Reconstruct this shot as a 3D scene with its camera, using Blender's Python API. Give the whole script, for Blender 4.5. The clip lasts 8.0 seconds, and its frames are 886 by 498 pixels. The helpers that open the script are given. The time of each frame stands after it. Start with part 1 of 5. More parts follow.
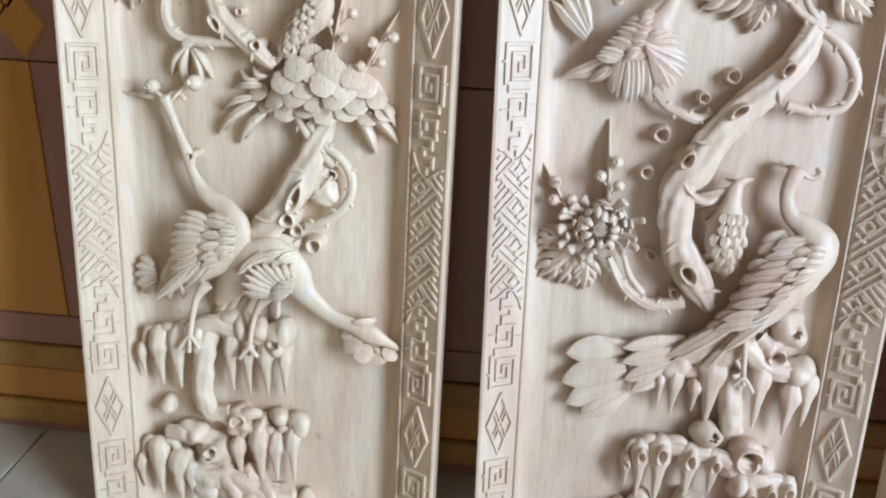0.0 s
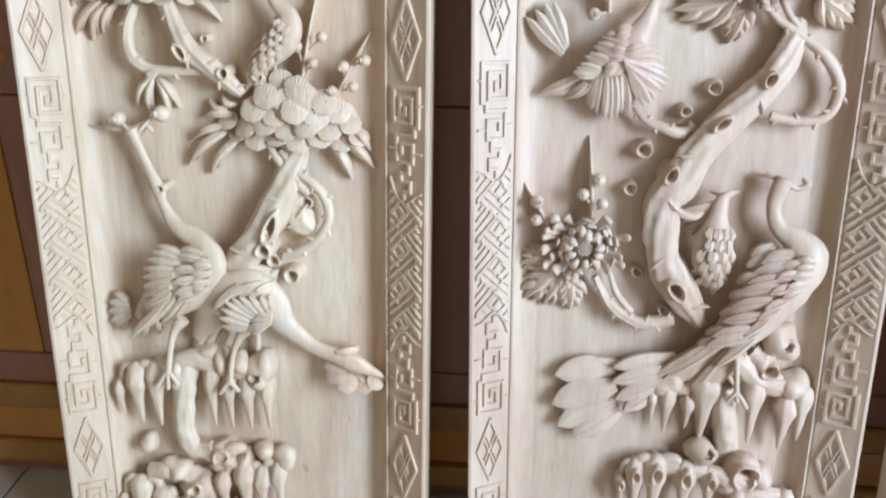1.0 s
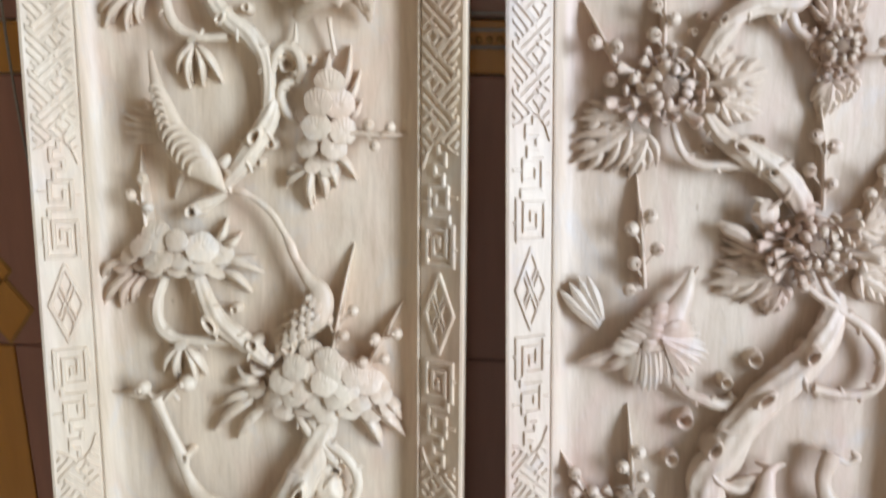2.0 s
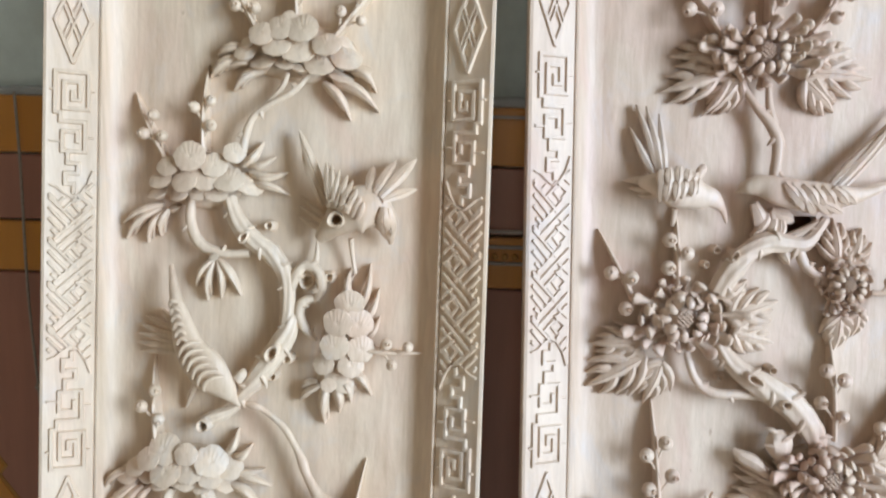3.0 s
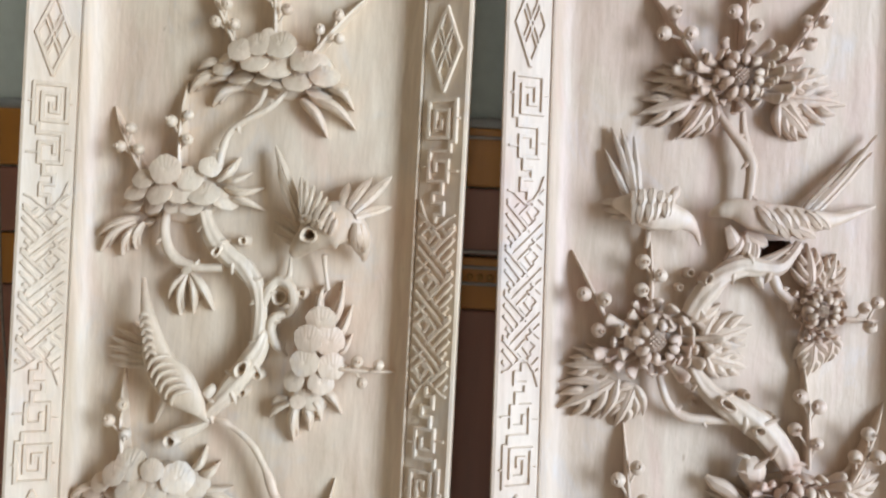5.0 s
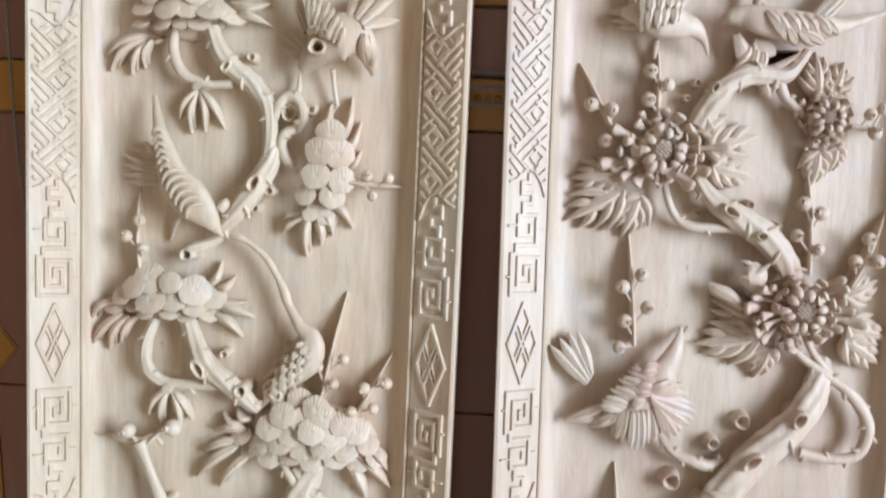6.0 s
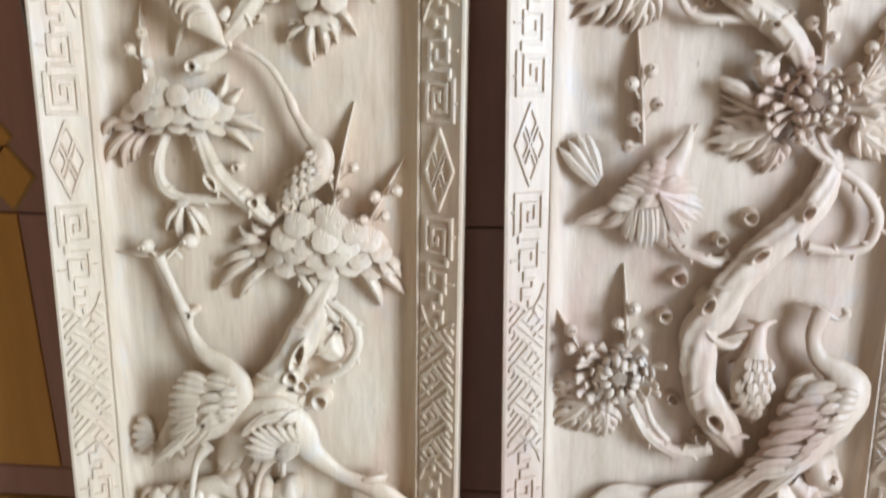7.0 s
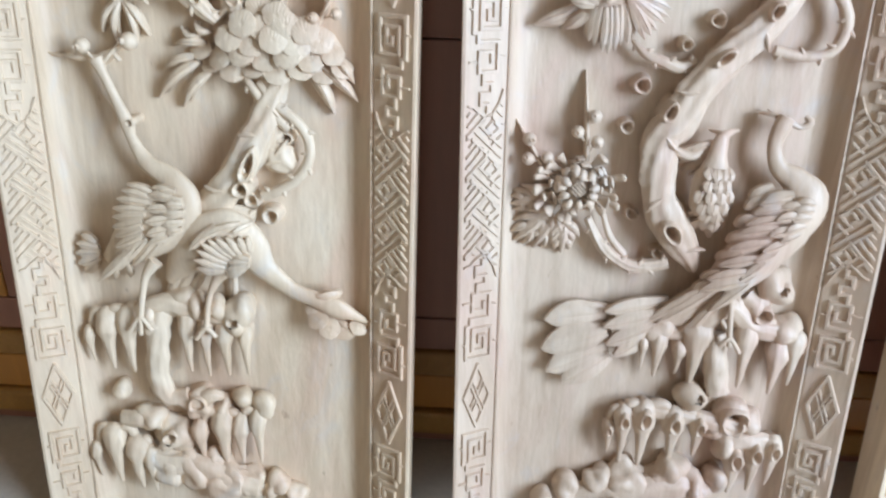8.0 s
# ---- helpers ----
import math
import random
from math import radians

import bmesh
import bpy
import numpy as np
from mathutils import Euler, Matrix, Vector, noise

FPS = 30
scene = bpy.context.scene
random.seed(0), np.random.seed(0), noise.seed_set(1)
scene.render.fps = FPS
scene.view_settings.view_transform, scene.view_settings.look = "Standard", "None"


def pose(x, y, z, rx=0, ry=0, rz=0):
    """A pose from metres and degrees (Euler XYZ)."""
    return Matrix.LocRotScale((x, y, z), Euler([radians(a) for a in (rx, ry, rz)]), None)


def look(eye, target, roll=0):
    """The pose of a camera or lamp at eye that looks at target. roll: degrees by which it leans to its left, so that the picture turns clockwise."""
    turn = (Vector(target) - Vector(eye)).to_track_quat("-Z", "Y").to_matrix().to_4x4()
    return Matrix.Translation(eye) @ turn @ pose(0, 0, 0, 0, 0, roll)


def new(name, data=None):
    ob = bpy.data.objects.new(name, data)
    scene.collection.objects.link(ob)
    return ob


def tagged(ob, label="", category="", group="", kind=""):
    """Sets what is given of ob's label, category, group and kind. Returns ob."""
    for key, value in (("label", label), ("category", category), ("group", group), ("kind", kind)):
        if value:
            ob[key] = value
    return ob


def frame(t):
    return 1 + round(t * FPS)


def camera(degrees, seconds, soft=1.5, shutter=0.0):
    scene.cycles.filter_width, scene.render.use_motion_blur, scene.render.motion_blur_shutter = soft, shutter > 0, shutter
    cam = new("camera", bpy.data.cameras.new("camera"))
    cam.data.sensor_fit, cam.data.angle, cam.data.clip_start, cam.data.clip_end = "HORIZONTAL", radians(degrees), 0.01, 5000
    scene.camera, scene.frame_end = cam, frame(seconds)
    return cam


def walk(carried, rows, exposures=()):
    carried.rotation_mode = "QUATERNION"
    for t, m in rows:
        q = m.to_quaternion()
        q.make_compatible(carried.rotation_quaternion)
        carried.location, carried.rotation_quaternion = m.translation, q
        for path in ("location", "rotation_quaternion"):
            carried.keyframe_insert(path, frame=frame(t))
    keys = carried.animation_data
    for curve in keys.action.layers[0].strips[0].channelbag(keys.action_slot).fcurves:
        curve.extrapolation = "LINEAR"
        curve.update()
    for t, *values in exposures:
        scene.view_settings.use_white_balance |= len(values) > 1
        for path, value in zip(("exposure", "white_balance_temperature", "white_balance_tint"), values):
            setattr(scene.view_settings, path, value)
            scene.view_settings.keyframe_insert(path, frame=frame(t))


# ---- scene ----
cam = camera(56.0, 8.0, soft=2.1, shutter=0.4)
LEAN = 6.0          # degrees by which the carved panels lean back against the wall
RISE = 0.69         # from the panels' lower edge to the middle of their lower-middle lozenge
STAND = pose(0, 0, 0, -LEAN) @ pose(0, 0, RISE)
# seconds, eye, target and roll, in the leaning plane of the panels
ROWS = [
    (0, (0.506, -0.923, 0.03), (0.332, 0.978, -0.566), 3.0),
    (0.5, (0.509, -0.904, 0.029), (0.347, 0.988, -0.599), 1.8),
    (1, (0.51, -0.889, 0.052), (0.364, 1.014, -0.548), 1.0),
    (1.5, (0.496, -0.853, 0.1), (0.369, 1.096, -0.33), 0.9),
    (2, (0.474, -0.832, 0.209), (0.306, 1.133, -0.124), 0.4),
    (2.2, (0.459, -0.82, 0.245), (0.311, 1.155, -0.033), 0.5),
    (3.3, (0.425, -0.83, 0.347), (0.311, 1.166, 0.3), 2.2),
    (3.5, (0.437, -0.834, 0.356), (0.314, 1.163, 0.334), 2.4),
    (4, (0.456, -0.832, 0.383), (0.318, 1.163, 0.41), 1.0),
    (4.2, (0.456, -0.824, 0.388), (0.346, 1.173, 0.405), 0.8),
    (5.3, (0.456, -0.832, 0.285), (0.33, 1.164, 0.254), 3.3),
    (5.5, (0.458, -0.839, 0.274), (0.318, 1.154, 0.167), 2.5),
    (6, (0.461, -0.842, 0.205), (0.335, 1.144, 0.007), 2.6),
    (6.5, (0.473, -0.85, 0.171), (0.331, 1.121, -0.135), 1.4),
    (7, (0.476, -0.856, 0.127), (0.315, 1.079, -0.35), 0.8),
    (7.5, (0.48, -0.853, 0.075), (0.331, 1.037, -0.563), 1.6),
    (8, (0.487, -0.854, 0.032), (0.422, 1.011, -0.686), 2.0),
]
walk(cam, [(t, STAND @ look(eye, target, roll)) for t, eye, target, roll in ROWS],
     [(0.0, 0.13, 6200, 8), (1.0, 0.14, 6250, 9), (2.0, 0.08, 6500, 10), (4.0, 0.08, 6500, 10), (5.5, 0.07, 6500, 10), (7.0, 0.11, 6450, 9), (8.0, 0.15, 6250, 8)])

# ---- light ----
world = bpy.data.worlds.new("world")
scene.world = world
world.use_nodes = True
wn = world.node_tree
sky = wn.nodes.new("ShaderNodeTexSky")
sky.sky_type = "NISHITA"
sky.sun_disc = False
sky.sun_elevation = radians(40)
sky.sun_rotation = radians(-100)
wn.links.new(sky.outputs[0], wn.nodes["Background"].inputs[0])
wn.nodes["Background"].inputs[1].default_value = 0.05


def area_lamp(name, m, w, h, watts, colour):
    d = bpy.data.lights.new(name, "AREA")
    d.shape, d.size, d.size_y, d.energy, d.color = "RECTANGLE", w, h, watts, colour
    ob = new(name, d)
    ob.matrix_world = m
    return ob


area_lamp("doorway_daylight", look((2.86, -1.82, 1.4), (0.4, 0.0, 0.85)), 1.0, 1.9, 140, (0.76, 0.97, 1.28))
# added fill lamp, unseen: its warm tint colours the shaded sides of the carving
area_lamp("warm_fill_lamp", look((0.6, -3.55, 1.6), (0.5, 0.0, 0.9)), 2.2, 1.3, 7, (1.0, 0.85, 0.68))

# ---- materials ----
def nodes_of(name):
    m = bpy.data.materials.new(name)
    m.use_nodes = True
    n = m.node_tree
    return m, n, n.nodes["Principled BSDF"]


def ramp_of(n, fac, stops):
    r = n.nodes.new("ShaderNodeValToRGB")
    el = r.color_ramp.elements
    while len(el) < len(stops):
        el.new(0.5)
    for e, (p, c) in zip(el, stops):
        e.position, e.color = p, (*c, 1)
    n.links.new(fac, r.inputs[0])
    return r.outputs[0]


def noise_of(n, coord, scale, detail=4.0, rough=0.55, stretch=(1, 1, 1), warp=0.0):
    mp = n.nodes.new("ShaderNodeMapping")
    mp.inputs["Scale"].default_value = stretch
    n.links.new(coord, mp.inputs["Vector"])
    t = n.nodes.new("ShaderNodeTexNoise")
    t.inputs["Scale"].default_value, t.inputs["Detail"].default_value = scale, detail
    t.inputs["Roughness"].default_value, t.inputs["Distortion"].default_value = rough, warp
    n.links.new(mp.outputs[0], t.inputs["Vector"])
    return t.outputs["Fac"]


def mixed(n, fac, a, b, how="MIX"):
    x = n.nodes.new("ShaderNodeMix")
    x.data_type, x.blend_type = "RGBA", how
    if isinstance(fac, float):
        x.inputs[0].default_value = fac
    else:
        n.links.new(fac, x.inputs[0])
    for sock, v in ((x.inputs[6], a), (x.inputs[7], b)):
        if isinstance(v, tuple):
            sock.default_value = (*v, 1)
        else:
            n.links.new(v, sock)
    return x.outputs[2]


def bumped(n, bsdf, height, strength, dist):
    b = n.nodes.new("ShaderNodeBump")
    b.inputs["Strength"].default_value, b.inputs["Distance"].default_value = strength, dist
    n.links.new(height, b.inputs["Height"])
    n.links.new(b.outputs[0], bsdf.inputs["Normal"])


def carved_wood(name, light, dark, stain, blush, grain_amount=0.55):
    """Raw pale carving wood: long grain along z, blushes and bluish-grey stains, tool marks, specks."""
    m, n, b = nodes_of(name)
    g = n.nodes.new("ShaderNodeNewGeometry").outputs["Position"]
    grain = noise_of(n, g, 120, 6, 0.65, (1, 1, 0.048), 0.8)
    bands = noise_of(n, g, 26, 4, 0.6, (1, 1, 0.08), 0.5)
    broad = noise_of(n, g, 4.5, 4, 0.6, (1, 1, 0.6), 0.8)
    blot = noise_of(n, g, 15, 4, 0.65, (1, 1, 0.6), 1.2)
    pink = noise_of(n, g, 9, 3, 0.6, (1.2, 1, 0.5), 0.8)
    base = mixed(n, ramp_of(n, broad, [(0.32, (0, 0, 0)), (0.68, (1, 1, 1))]), light, dark)
    base = mixed(n, ramp_of(n, pink, [(0.47, (0, 0, 0)), (0.72, (0.75, 0.75, 0.75))]), base, blush)
    stained = mixed(n, ramp_of(n, blot, [(0.56, (0, 0, 0)), (0.80, (0.6, 0.6, 0.6))]), base, stain)
    streak = ramp_of(n, bands, [(0.35, (0.78, 0.74, 0.70)), (0.58, (1, 1, 1))])
    fine = ramp_of(n, grain, [(0.28, (0.76, 0.71, 0.66)), (0.58, (1, 1, 1))])
    col = mixed(n, 0.7, stained, streak, "MULTIPLY")
    col = mixed(n, grain_amount, col, fine, "MULTIPLY")
    speck = noise_of(n, g, 75, 2, 0.5, (1, 1, 0.5))
    col = mixed(n, ramp_of(n, speck, [(0.735, (0, 0, 0)), (0.80, (0.55, 0.55, 0.55))]), col, (0.33, 0.20, 0.13))
    n.links.new(col, b.inputs["Base Color"])
    b.inputs["Roughness"].default_value = 0.5
    b.inputs["Specular IOR Level"].default_value = 0.5
    tool = noise_of(n, g, 130, 3, 0.6, (1, 1, 0.3), 0.3)
    gouge = noise_of(n, g, 48, 2, 0.5, (1, 1, 0.6), 0.6)
    bumped(n, b, mixed(n, 0.55, tool, gouge), 0.55, 0.0022)
    return m


WOOD_A = carved_wood("pale_carving_wood", (0.77, 0.625, 0.455), (0.69, 0.52, 0.345), (0.62, 0.58, 0.53), (0.70, 0.48, 0.335))
WOOD_B = carved_wood("pinkish_carving_wood", (0.675, 0.54, 0.405), (0.585, 0.43, 0.31), (0.57, 0.535, 0.52), (0.61, 0.395, 0.305))

def plain(name, c1, c2, scale, rough, bump=0.2, stretch=(1, 1, 1), spec=0.4):
    m, n, b = nodes_of(name)
    g = n.nodes.new("ShaderNodeNewGeometry").outputs["Position"]
    a = noise_of(n, g, scale, 5, 0.6, stretch, 0.3)
    f = noise_of(n, g, scale * 9, 3, 0.6, stretch)
    col = mixed(n, ramp_of(n, a, [(0.3, (0, 0, 0)), (0.7, (1, 1, 1))]), c1, c2)
    col = mixed(n, 0.35, col, ramp_of(n, f, [(0.3, (0.7, 0.7, 0.7)), (0.65, (1, 1, 1))]), "MULTIPLY")
    n.links.new(col, b.inputs["Base Color"])
    b.inputs["Roughness"].default_value = rough
    b.inputs["Specular IOR Level"].default_value = spec
    bumped(n, b, f, bump, 0.001)
    return m


# cream so the unseen walls and ceiling bounce warm light onto the panels
BOUNCE_CREAM = plain("cream_bounce_wall", (0.50, 0.42, 0.32), (0.43, 0.355, 0.265), 5, 0.85)
PALE_WALL = plain("pale_green_wall_paint", (0.66, 0.74, 0.70), (0.58, 0.66, 0.63), 5, 0.8)
ORANGE = plain("orange_varnished_wood", (0.62, 0.28, 0.055), (0.48, 0.195, 0.036), 8, 0.3, 0.1, (1, 1, 0.12))
BROWN = plain("red_brown_varnished_wood", (0.41, 0.19, 0.125), (0.32, 0.145, 0.10), 8, 0.3, 0.1, (1, 1, 0.12))
GOLD = plain("yellow_ochre_moulding", (0.46, 0.24, 0.06), (0.36, 0.17, 0.04), 30, 0.4, 0.2)
TILE = plain("grey_beige_floor_tile", (0.56, 0.48, 0.385), (0.47, 0.40, 0.315), 12, 0.35, 0.1)
GROUT = plain("dark_tile_grout", (0.12, 0.105, 0.09), (0.09, 0.08, 0.07), 40, 0.9)
KNOT = plain("brown_wood_knot", (0.36, 0.20, 0.13), (0.27, 0.14, 0.085), 300, 0.7)
STRIP = plain("pale_cream_inlay", (0.40, 0.36, 0.31), (0.32, 0.285, 0.25), 60, 0.5)
FILM = plain("greyish_film", (0.42, 0.44, 0.43), (0.33, 0.35, 0.35), 40, 0.3)
CORD = plain("grey_cord", (0.34, 0.29, 0.24), (0.25, 0.21, 0.17), 200, 0.8)


# ---- helpers for meshes ----
def part(name, bm, material, parent=None, label="", m=None, smooth=True):
    """Links a bmesh as one mesh object under a thing or a part."""
    me = bpy.data.meshes.new(name)
    bm.to_mesh(me)
    bm.free()
    for p in me.polygons:
        p.use_smooth = smooth
    me.materials.append(material)
    ob = new(name, me)
    if parent is not None:
        ob.parent = parent
    if m is not None:
        ob.matrix_local = m
    if label:
        ob["label"] = label
    return ob


def share(ob, name, parent, m):
    """One more object on the mesh of ob."""
    o = new(name, ob.data)
    o.parent = parent
    o.matrix_local = m
    return o


def box(bm, x0, y0, z0, x1, y1, z1, bevel=0.0):
    r = bmesh.ops.create_cube(bm, size=1.0, matrix=Matrix.Translation(((x0 + x1) / 2, (y0 + y1) / 2, (z0 + z1) / 2)) @ Matrix.Diagonal((x1 - x0, y1 - y0, z1 - z0, 1)))
    if bevel:
        bmesh.ops.bevel(bm, geom=list({e for v in r["verts"] for e in v.link_edges}), offset=bevel, segments=2, affect="EDGES", profile=0.5)
    return r["verts"]


def box_bm(*a, **k):
    bm = bmesh.new()
    box(bm, *a, **k)
    return bm


def structure(name, bm, material, label, category, smooth=False):
    return tagged(part(name, bm, material, smooth=smooth), label, category, kind="structure")


# ---- the room ----
WALL_Y = 0.205
EAST = 2.9
structure("floor", box_bm(-2.6, -3.6, -0.08, EAST, 0.5, -0.004), GROUT, "dark grout bed under the grey-beige tiled floor", "floor")
structure("wall_back", box_bm(-2.6, WALL_Y, -0.08, EAST, WALL_Y + 0.2, 3.1), PALE_WALL, "pale green painted wall behind the panels", "wall")
# side walls and ceiling are unseen, added to close the room and warm its light
structure("wall_west", box_bm(-2.8, -3.6, -0.08, -2.6, WALL_Y + 0.2, 3.1), BOUNCE_CREAM, "unseen cream side wall, added to bounce warm light", "wall")
# unseen wall, added; its opening is made up to hold the fill lamp
bm = bmesh.new()
box(bm, -2.8, -3.8, -0.08, -0.6, -3.6, 3.1)
box(bm, 1.8, -3.8, -0.08, EAST + 0.2, -3.6, 3.1)
box(bm, -0.6, -3.8, -0.08, 1.8, -3.6, 0.9)
box(bm, -0.6, -3.8, 2.3, 1.8, -3.6, 3.1)
structure("wall_south", bm, BOUNCE_CREAM, "unseen cream wall, added, with an opening at the fill lamp", "wall")
structure("ceiling", box_bm(-2.8, -3.8, 3.1, EAST + 0.2, WALL_Y + 0.2, 3.25), BOUNCE_CREAM, "unseen cream ceiling, added to bounce warm light", "ceiling")
bm = bmesh.new()
box(bm, EAST, -3.6, -0.08, EAST + 0.2, -2.5, 3.1)
box(bm, EAST, -1.15, -0.08, EAST + 0.2, WALL_Y + 0.2, 3.1)
box(bm, EAST, -2.5, 2.5, EAST + 0.2, -1.15, 3.1)
structure("wall_east", bm, BOUNCE_CREAM, "unseen cream wall, added to bounce warm light, with an open doorway", "wall")
structure("ground_outside", box_bm(-60, -60, -0.14, 60, 60, -0.1), TILE, "pale paved ground outside the room", "ground")

# ---- the varnished panelling behind the panels ----
panelling = tagged(new("wall_panelling"), "orange and red-brown varnished wooden panelling on the wall", "panelling")
FACE = 0.19


def board(name, x0, z0, x1, z1, material, proud=0.0, bevel=0.002, label=""):
    return part(name, box_bm(x0, FACE - proud, z0, x1, WALL_Y - 0.0005, z1, bevel=bevel), material, panelling, label, smooth=False)


X0, X1 = -2.4, 2.88
board("base_rail", X0, 0.0, X1, 0.014, BROWN)
board("base_moulding", X0, 0.0165, X1, 0.055, GOLD, 0.010, 0.006, "ochre moulded strip")
board("skirting_board", X0, 0.0575, X1, 0.1135, ORANGE)
board("moulding", X0, 0.1165, X1, 0.1555, GOLD, 0.006, 0.004, "ochre beaded strip")
board("lower_rail", X0, 0.158, X1, 0.207, BROWN)
board("field_panel", X0, 0.209, -0.148, 0.585, ORANGE, 0.0, 0.0015, "orange wood-grained field")
board("stile", -0.146, 0.209, X1, 0.585, BROWN)
board("upper_panel", X0, 0.587, X1, 0.919, BROWN)
board("frieze", X0, 0.921, X1, 0.978, ORANGE, 0.004, 0.003, "orange moulded band")
board("frieze_rail", X0, 0.980, X1, 1.053, BROWN)
board("top_rail", X0, 1.055, X1, 1.118, ORANGE, 0.003, 0.003)
for z in (0.948, 0.966, 0.983, 1.106):
    board("pale_strip", 0.34, z, 0.60, z + 0.0035, STRIP, 0.009, 0.001, "thin pale inlaid strip")
for i in range(9):
    bm = bmesh.new()
    bmesh.ops.create_uvsphere(bm, u_segments=8, v_segments=5, radius=0.004, matrix=Matrix.Translation((0.40 + i * 0.011, FACE - 0.005, 0.9572)))
    part("bead", bm, GOLD, panelling)


def inlay(x, z, w, h):
    """A lozenge of lighter wood let into the board, with a dark stringing round it."""
    for k, mat, y in ((1.0, GOLD, 0.0012), (0.88, ORANGE, 0.0024)):
        bm = bmesh.new()
        ring = [bm.verts.new((x + w * k * c, FACE - y, z + h * k * s)) for c, s in ((1, 0), (0, 1), (-1, 0), (0, -1))]
        low = [bm.verts.new((v.co.x, FACE + 0.001, v.co.z)) for v in ring]
        bm.faces.new(ring)
        for i in range(4):
            bm.faces.new((ring[i], ring[(i + 1) % 4], low[(i + 1) % 4], low[i]))
        bmesh.ops.recalc_face_normals(bm, faces=bm.faces[:])
        part("lozenge_inlay", bm, mat, panelling, smooth=False)


for x, z, w, h in ((-0.149, 0.634, 0.036, 0.047), (-0.162, 0.684, 0.028, 0.036), (-0.20, 0.655, 0.036, 0.05), (-0.205, 0.716, 0.03, 0.04)):
    inlay(x, z, w, h)

# grey film torn off along the panelling's upper edge
bm = bmesh.new()
rows = []
for i in range(121):
    x = -0.35 + i * 0.01
    top = 1.1295 + 0.006 * noise.noise((x * 22, 0, 3)) + 0.003 * noise.noise((x * 70, 5, 0))
    rows.append([bm.verts.new((x, y, z)) for y, z in ((FACE + 0.004, 1.1185), (FACE + 0.003, 1.1185 + (top - 1.1185) * 0.6), (FACE + 0.006 + 0.003 * noise.noise((x * 40, 0, 0)), top), (FACE + 0.008, top - 0.001), (FACE + 0.010, 1.1185))])
for a, b in zip(rows, rows[1:]):
    for k in range(4):
        bm.faces.new((a[k], b[k], b[k + 1], a[k + 1]))
bmesh.ops.recalc_face_normals(bm, faces=bm.faces[:])
part("torn_film", bm, FILM, panelling, "torn greyish film along the top edge")

# a cord hanging down the panelling, with a knot
cord = tagged(new("cord"), "thin grey cord hanging slack over the panelling", "cord")
cu = bpy.data.curves.new("cord_line", "CURVE")
cu.dimensions, cu.bevel_depth, cu.bevel_resolution = "3D", 0.0016, 2
sp = cu.splines.new("POLY")
sp.points.add(24)
for i in range(25):
    s = i / 24
    sp.points[i].co = (-0.097 + 0.016 * s + 0.0012 * math.sin(s * 9), 0.178 - 0.004 * math.sin(s * math.pi), 1.121 - 0.43 * s, 1)
cu.materials.append(CORD)
dg = bpy.context.evaluated_depsgraph_get()
co = new("cord_tmp", cu)
dg.update()
me = bpy.data.meshes.new_from_object(co.evaluated_get(dg))
bpy.data.objects.remove(co)
strand = new("strand", me)
strand.parent = cord
bm = bmesh.new()
bmesh.ops.create_uvsphere(bm, u_segments=10, v_segments=7, radius=0.0038, matrix=Matrix.Translation((-0.0845, 0.176, 0.788)))
part("knot", bm, CORD, cord)

# ---- the carved panels ----
WIDE, TOP, FOOT = 0.40, 0.80, -0.687
FIELD = 0.032       # depth of the recessed ground behind the border's middle


def profile():
    """Half of a panel's section from the outer edge inwards: (inset, depth)."""
    pts = [(-0.0255, 0.048), (-0.0255, -0.0115), (-0.0245, -0.0125), (-0.0215, -0.0125), (-0.0205, -0.0115), (0.0205, 0.0095), (0.0215, 0.0120), (0.0225, 0.0100), (0.0245, 0.0100)]
    for i in range(1, 7):
        a = i / 6 * math.pi / 2
        pts.append((0.0245 + 0.028 * (1 - math.cos(a)), 0.0100 + (FIELD - 0.0100) * math.sin(a)))
    return pts


def extruded(pts, z0, z1, mirror):
    bm = bmesh.new()
    f = -1 if mirror else 1
    rows = [[bm.verts.new((f * x, y, z)) for x, y in pts] for z in (z0, z1)]
    for i in range(len(pts) - 1):
        bm.faces.new((rows[0][i], rows[0][i + 1], rows[1][i + 1], rows[1][i]))
    bm.faces.new(rows[0])
    bm.faces.new(rows[1][::-1])
    bmesh.ops.recalc_face_normals(bm, faces=bm.faces[:])
    return bm


def sharp(ob, angle=35):
    ob.data.set_sharp_from_angle(angle=radians(angle))
    return ob


def pierced_board(hole):
    """The recessed ground of a panel, with one opening cut through it where the carving is pierced."""
    bm = bmesh.new()
    outer = [(0.0525, FOOT), (WIDE - 0.0525, FOOT), (WIDE - 0.0525, TOP), (0.0525, TOP)]
    edges = {}
    for y in (FIELD, 0.048):
        edges[y] = []
        for loop in (outer, hole):
            vs = [bm.verts.new((x, y, z)) for x, z in loop]
            edges[y] += [bm.edges.new((a, b)) for a, b in zip(vs, vs[1:] + vs[:1])] if vs else []
    for a, b in zip(edges[FIELD], edges[0.048]):
        bm.faces.new((a.verts[0], a.verts[1], b.verts[1], b.verts[0]))
    for y in edges:
        bmesh.ops.triangle_fill(bm, use_beauty=True, edges=edges[y])
    bmesh.ops.recalc_face_normals(bm, faces=bm.faces[:])
    return bm


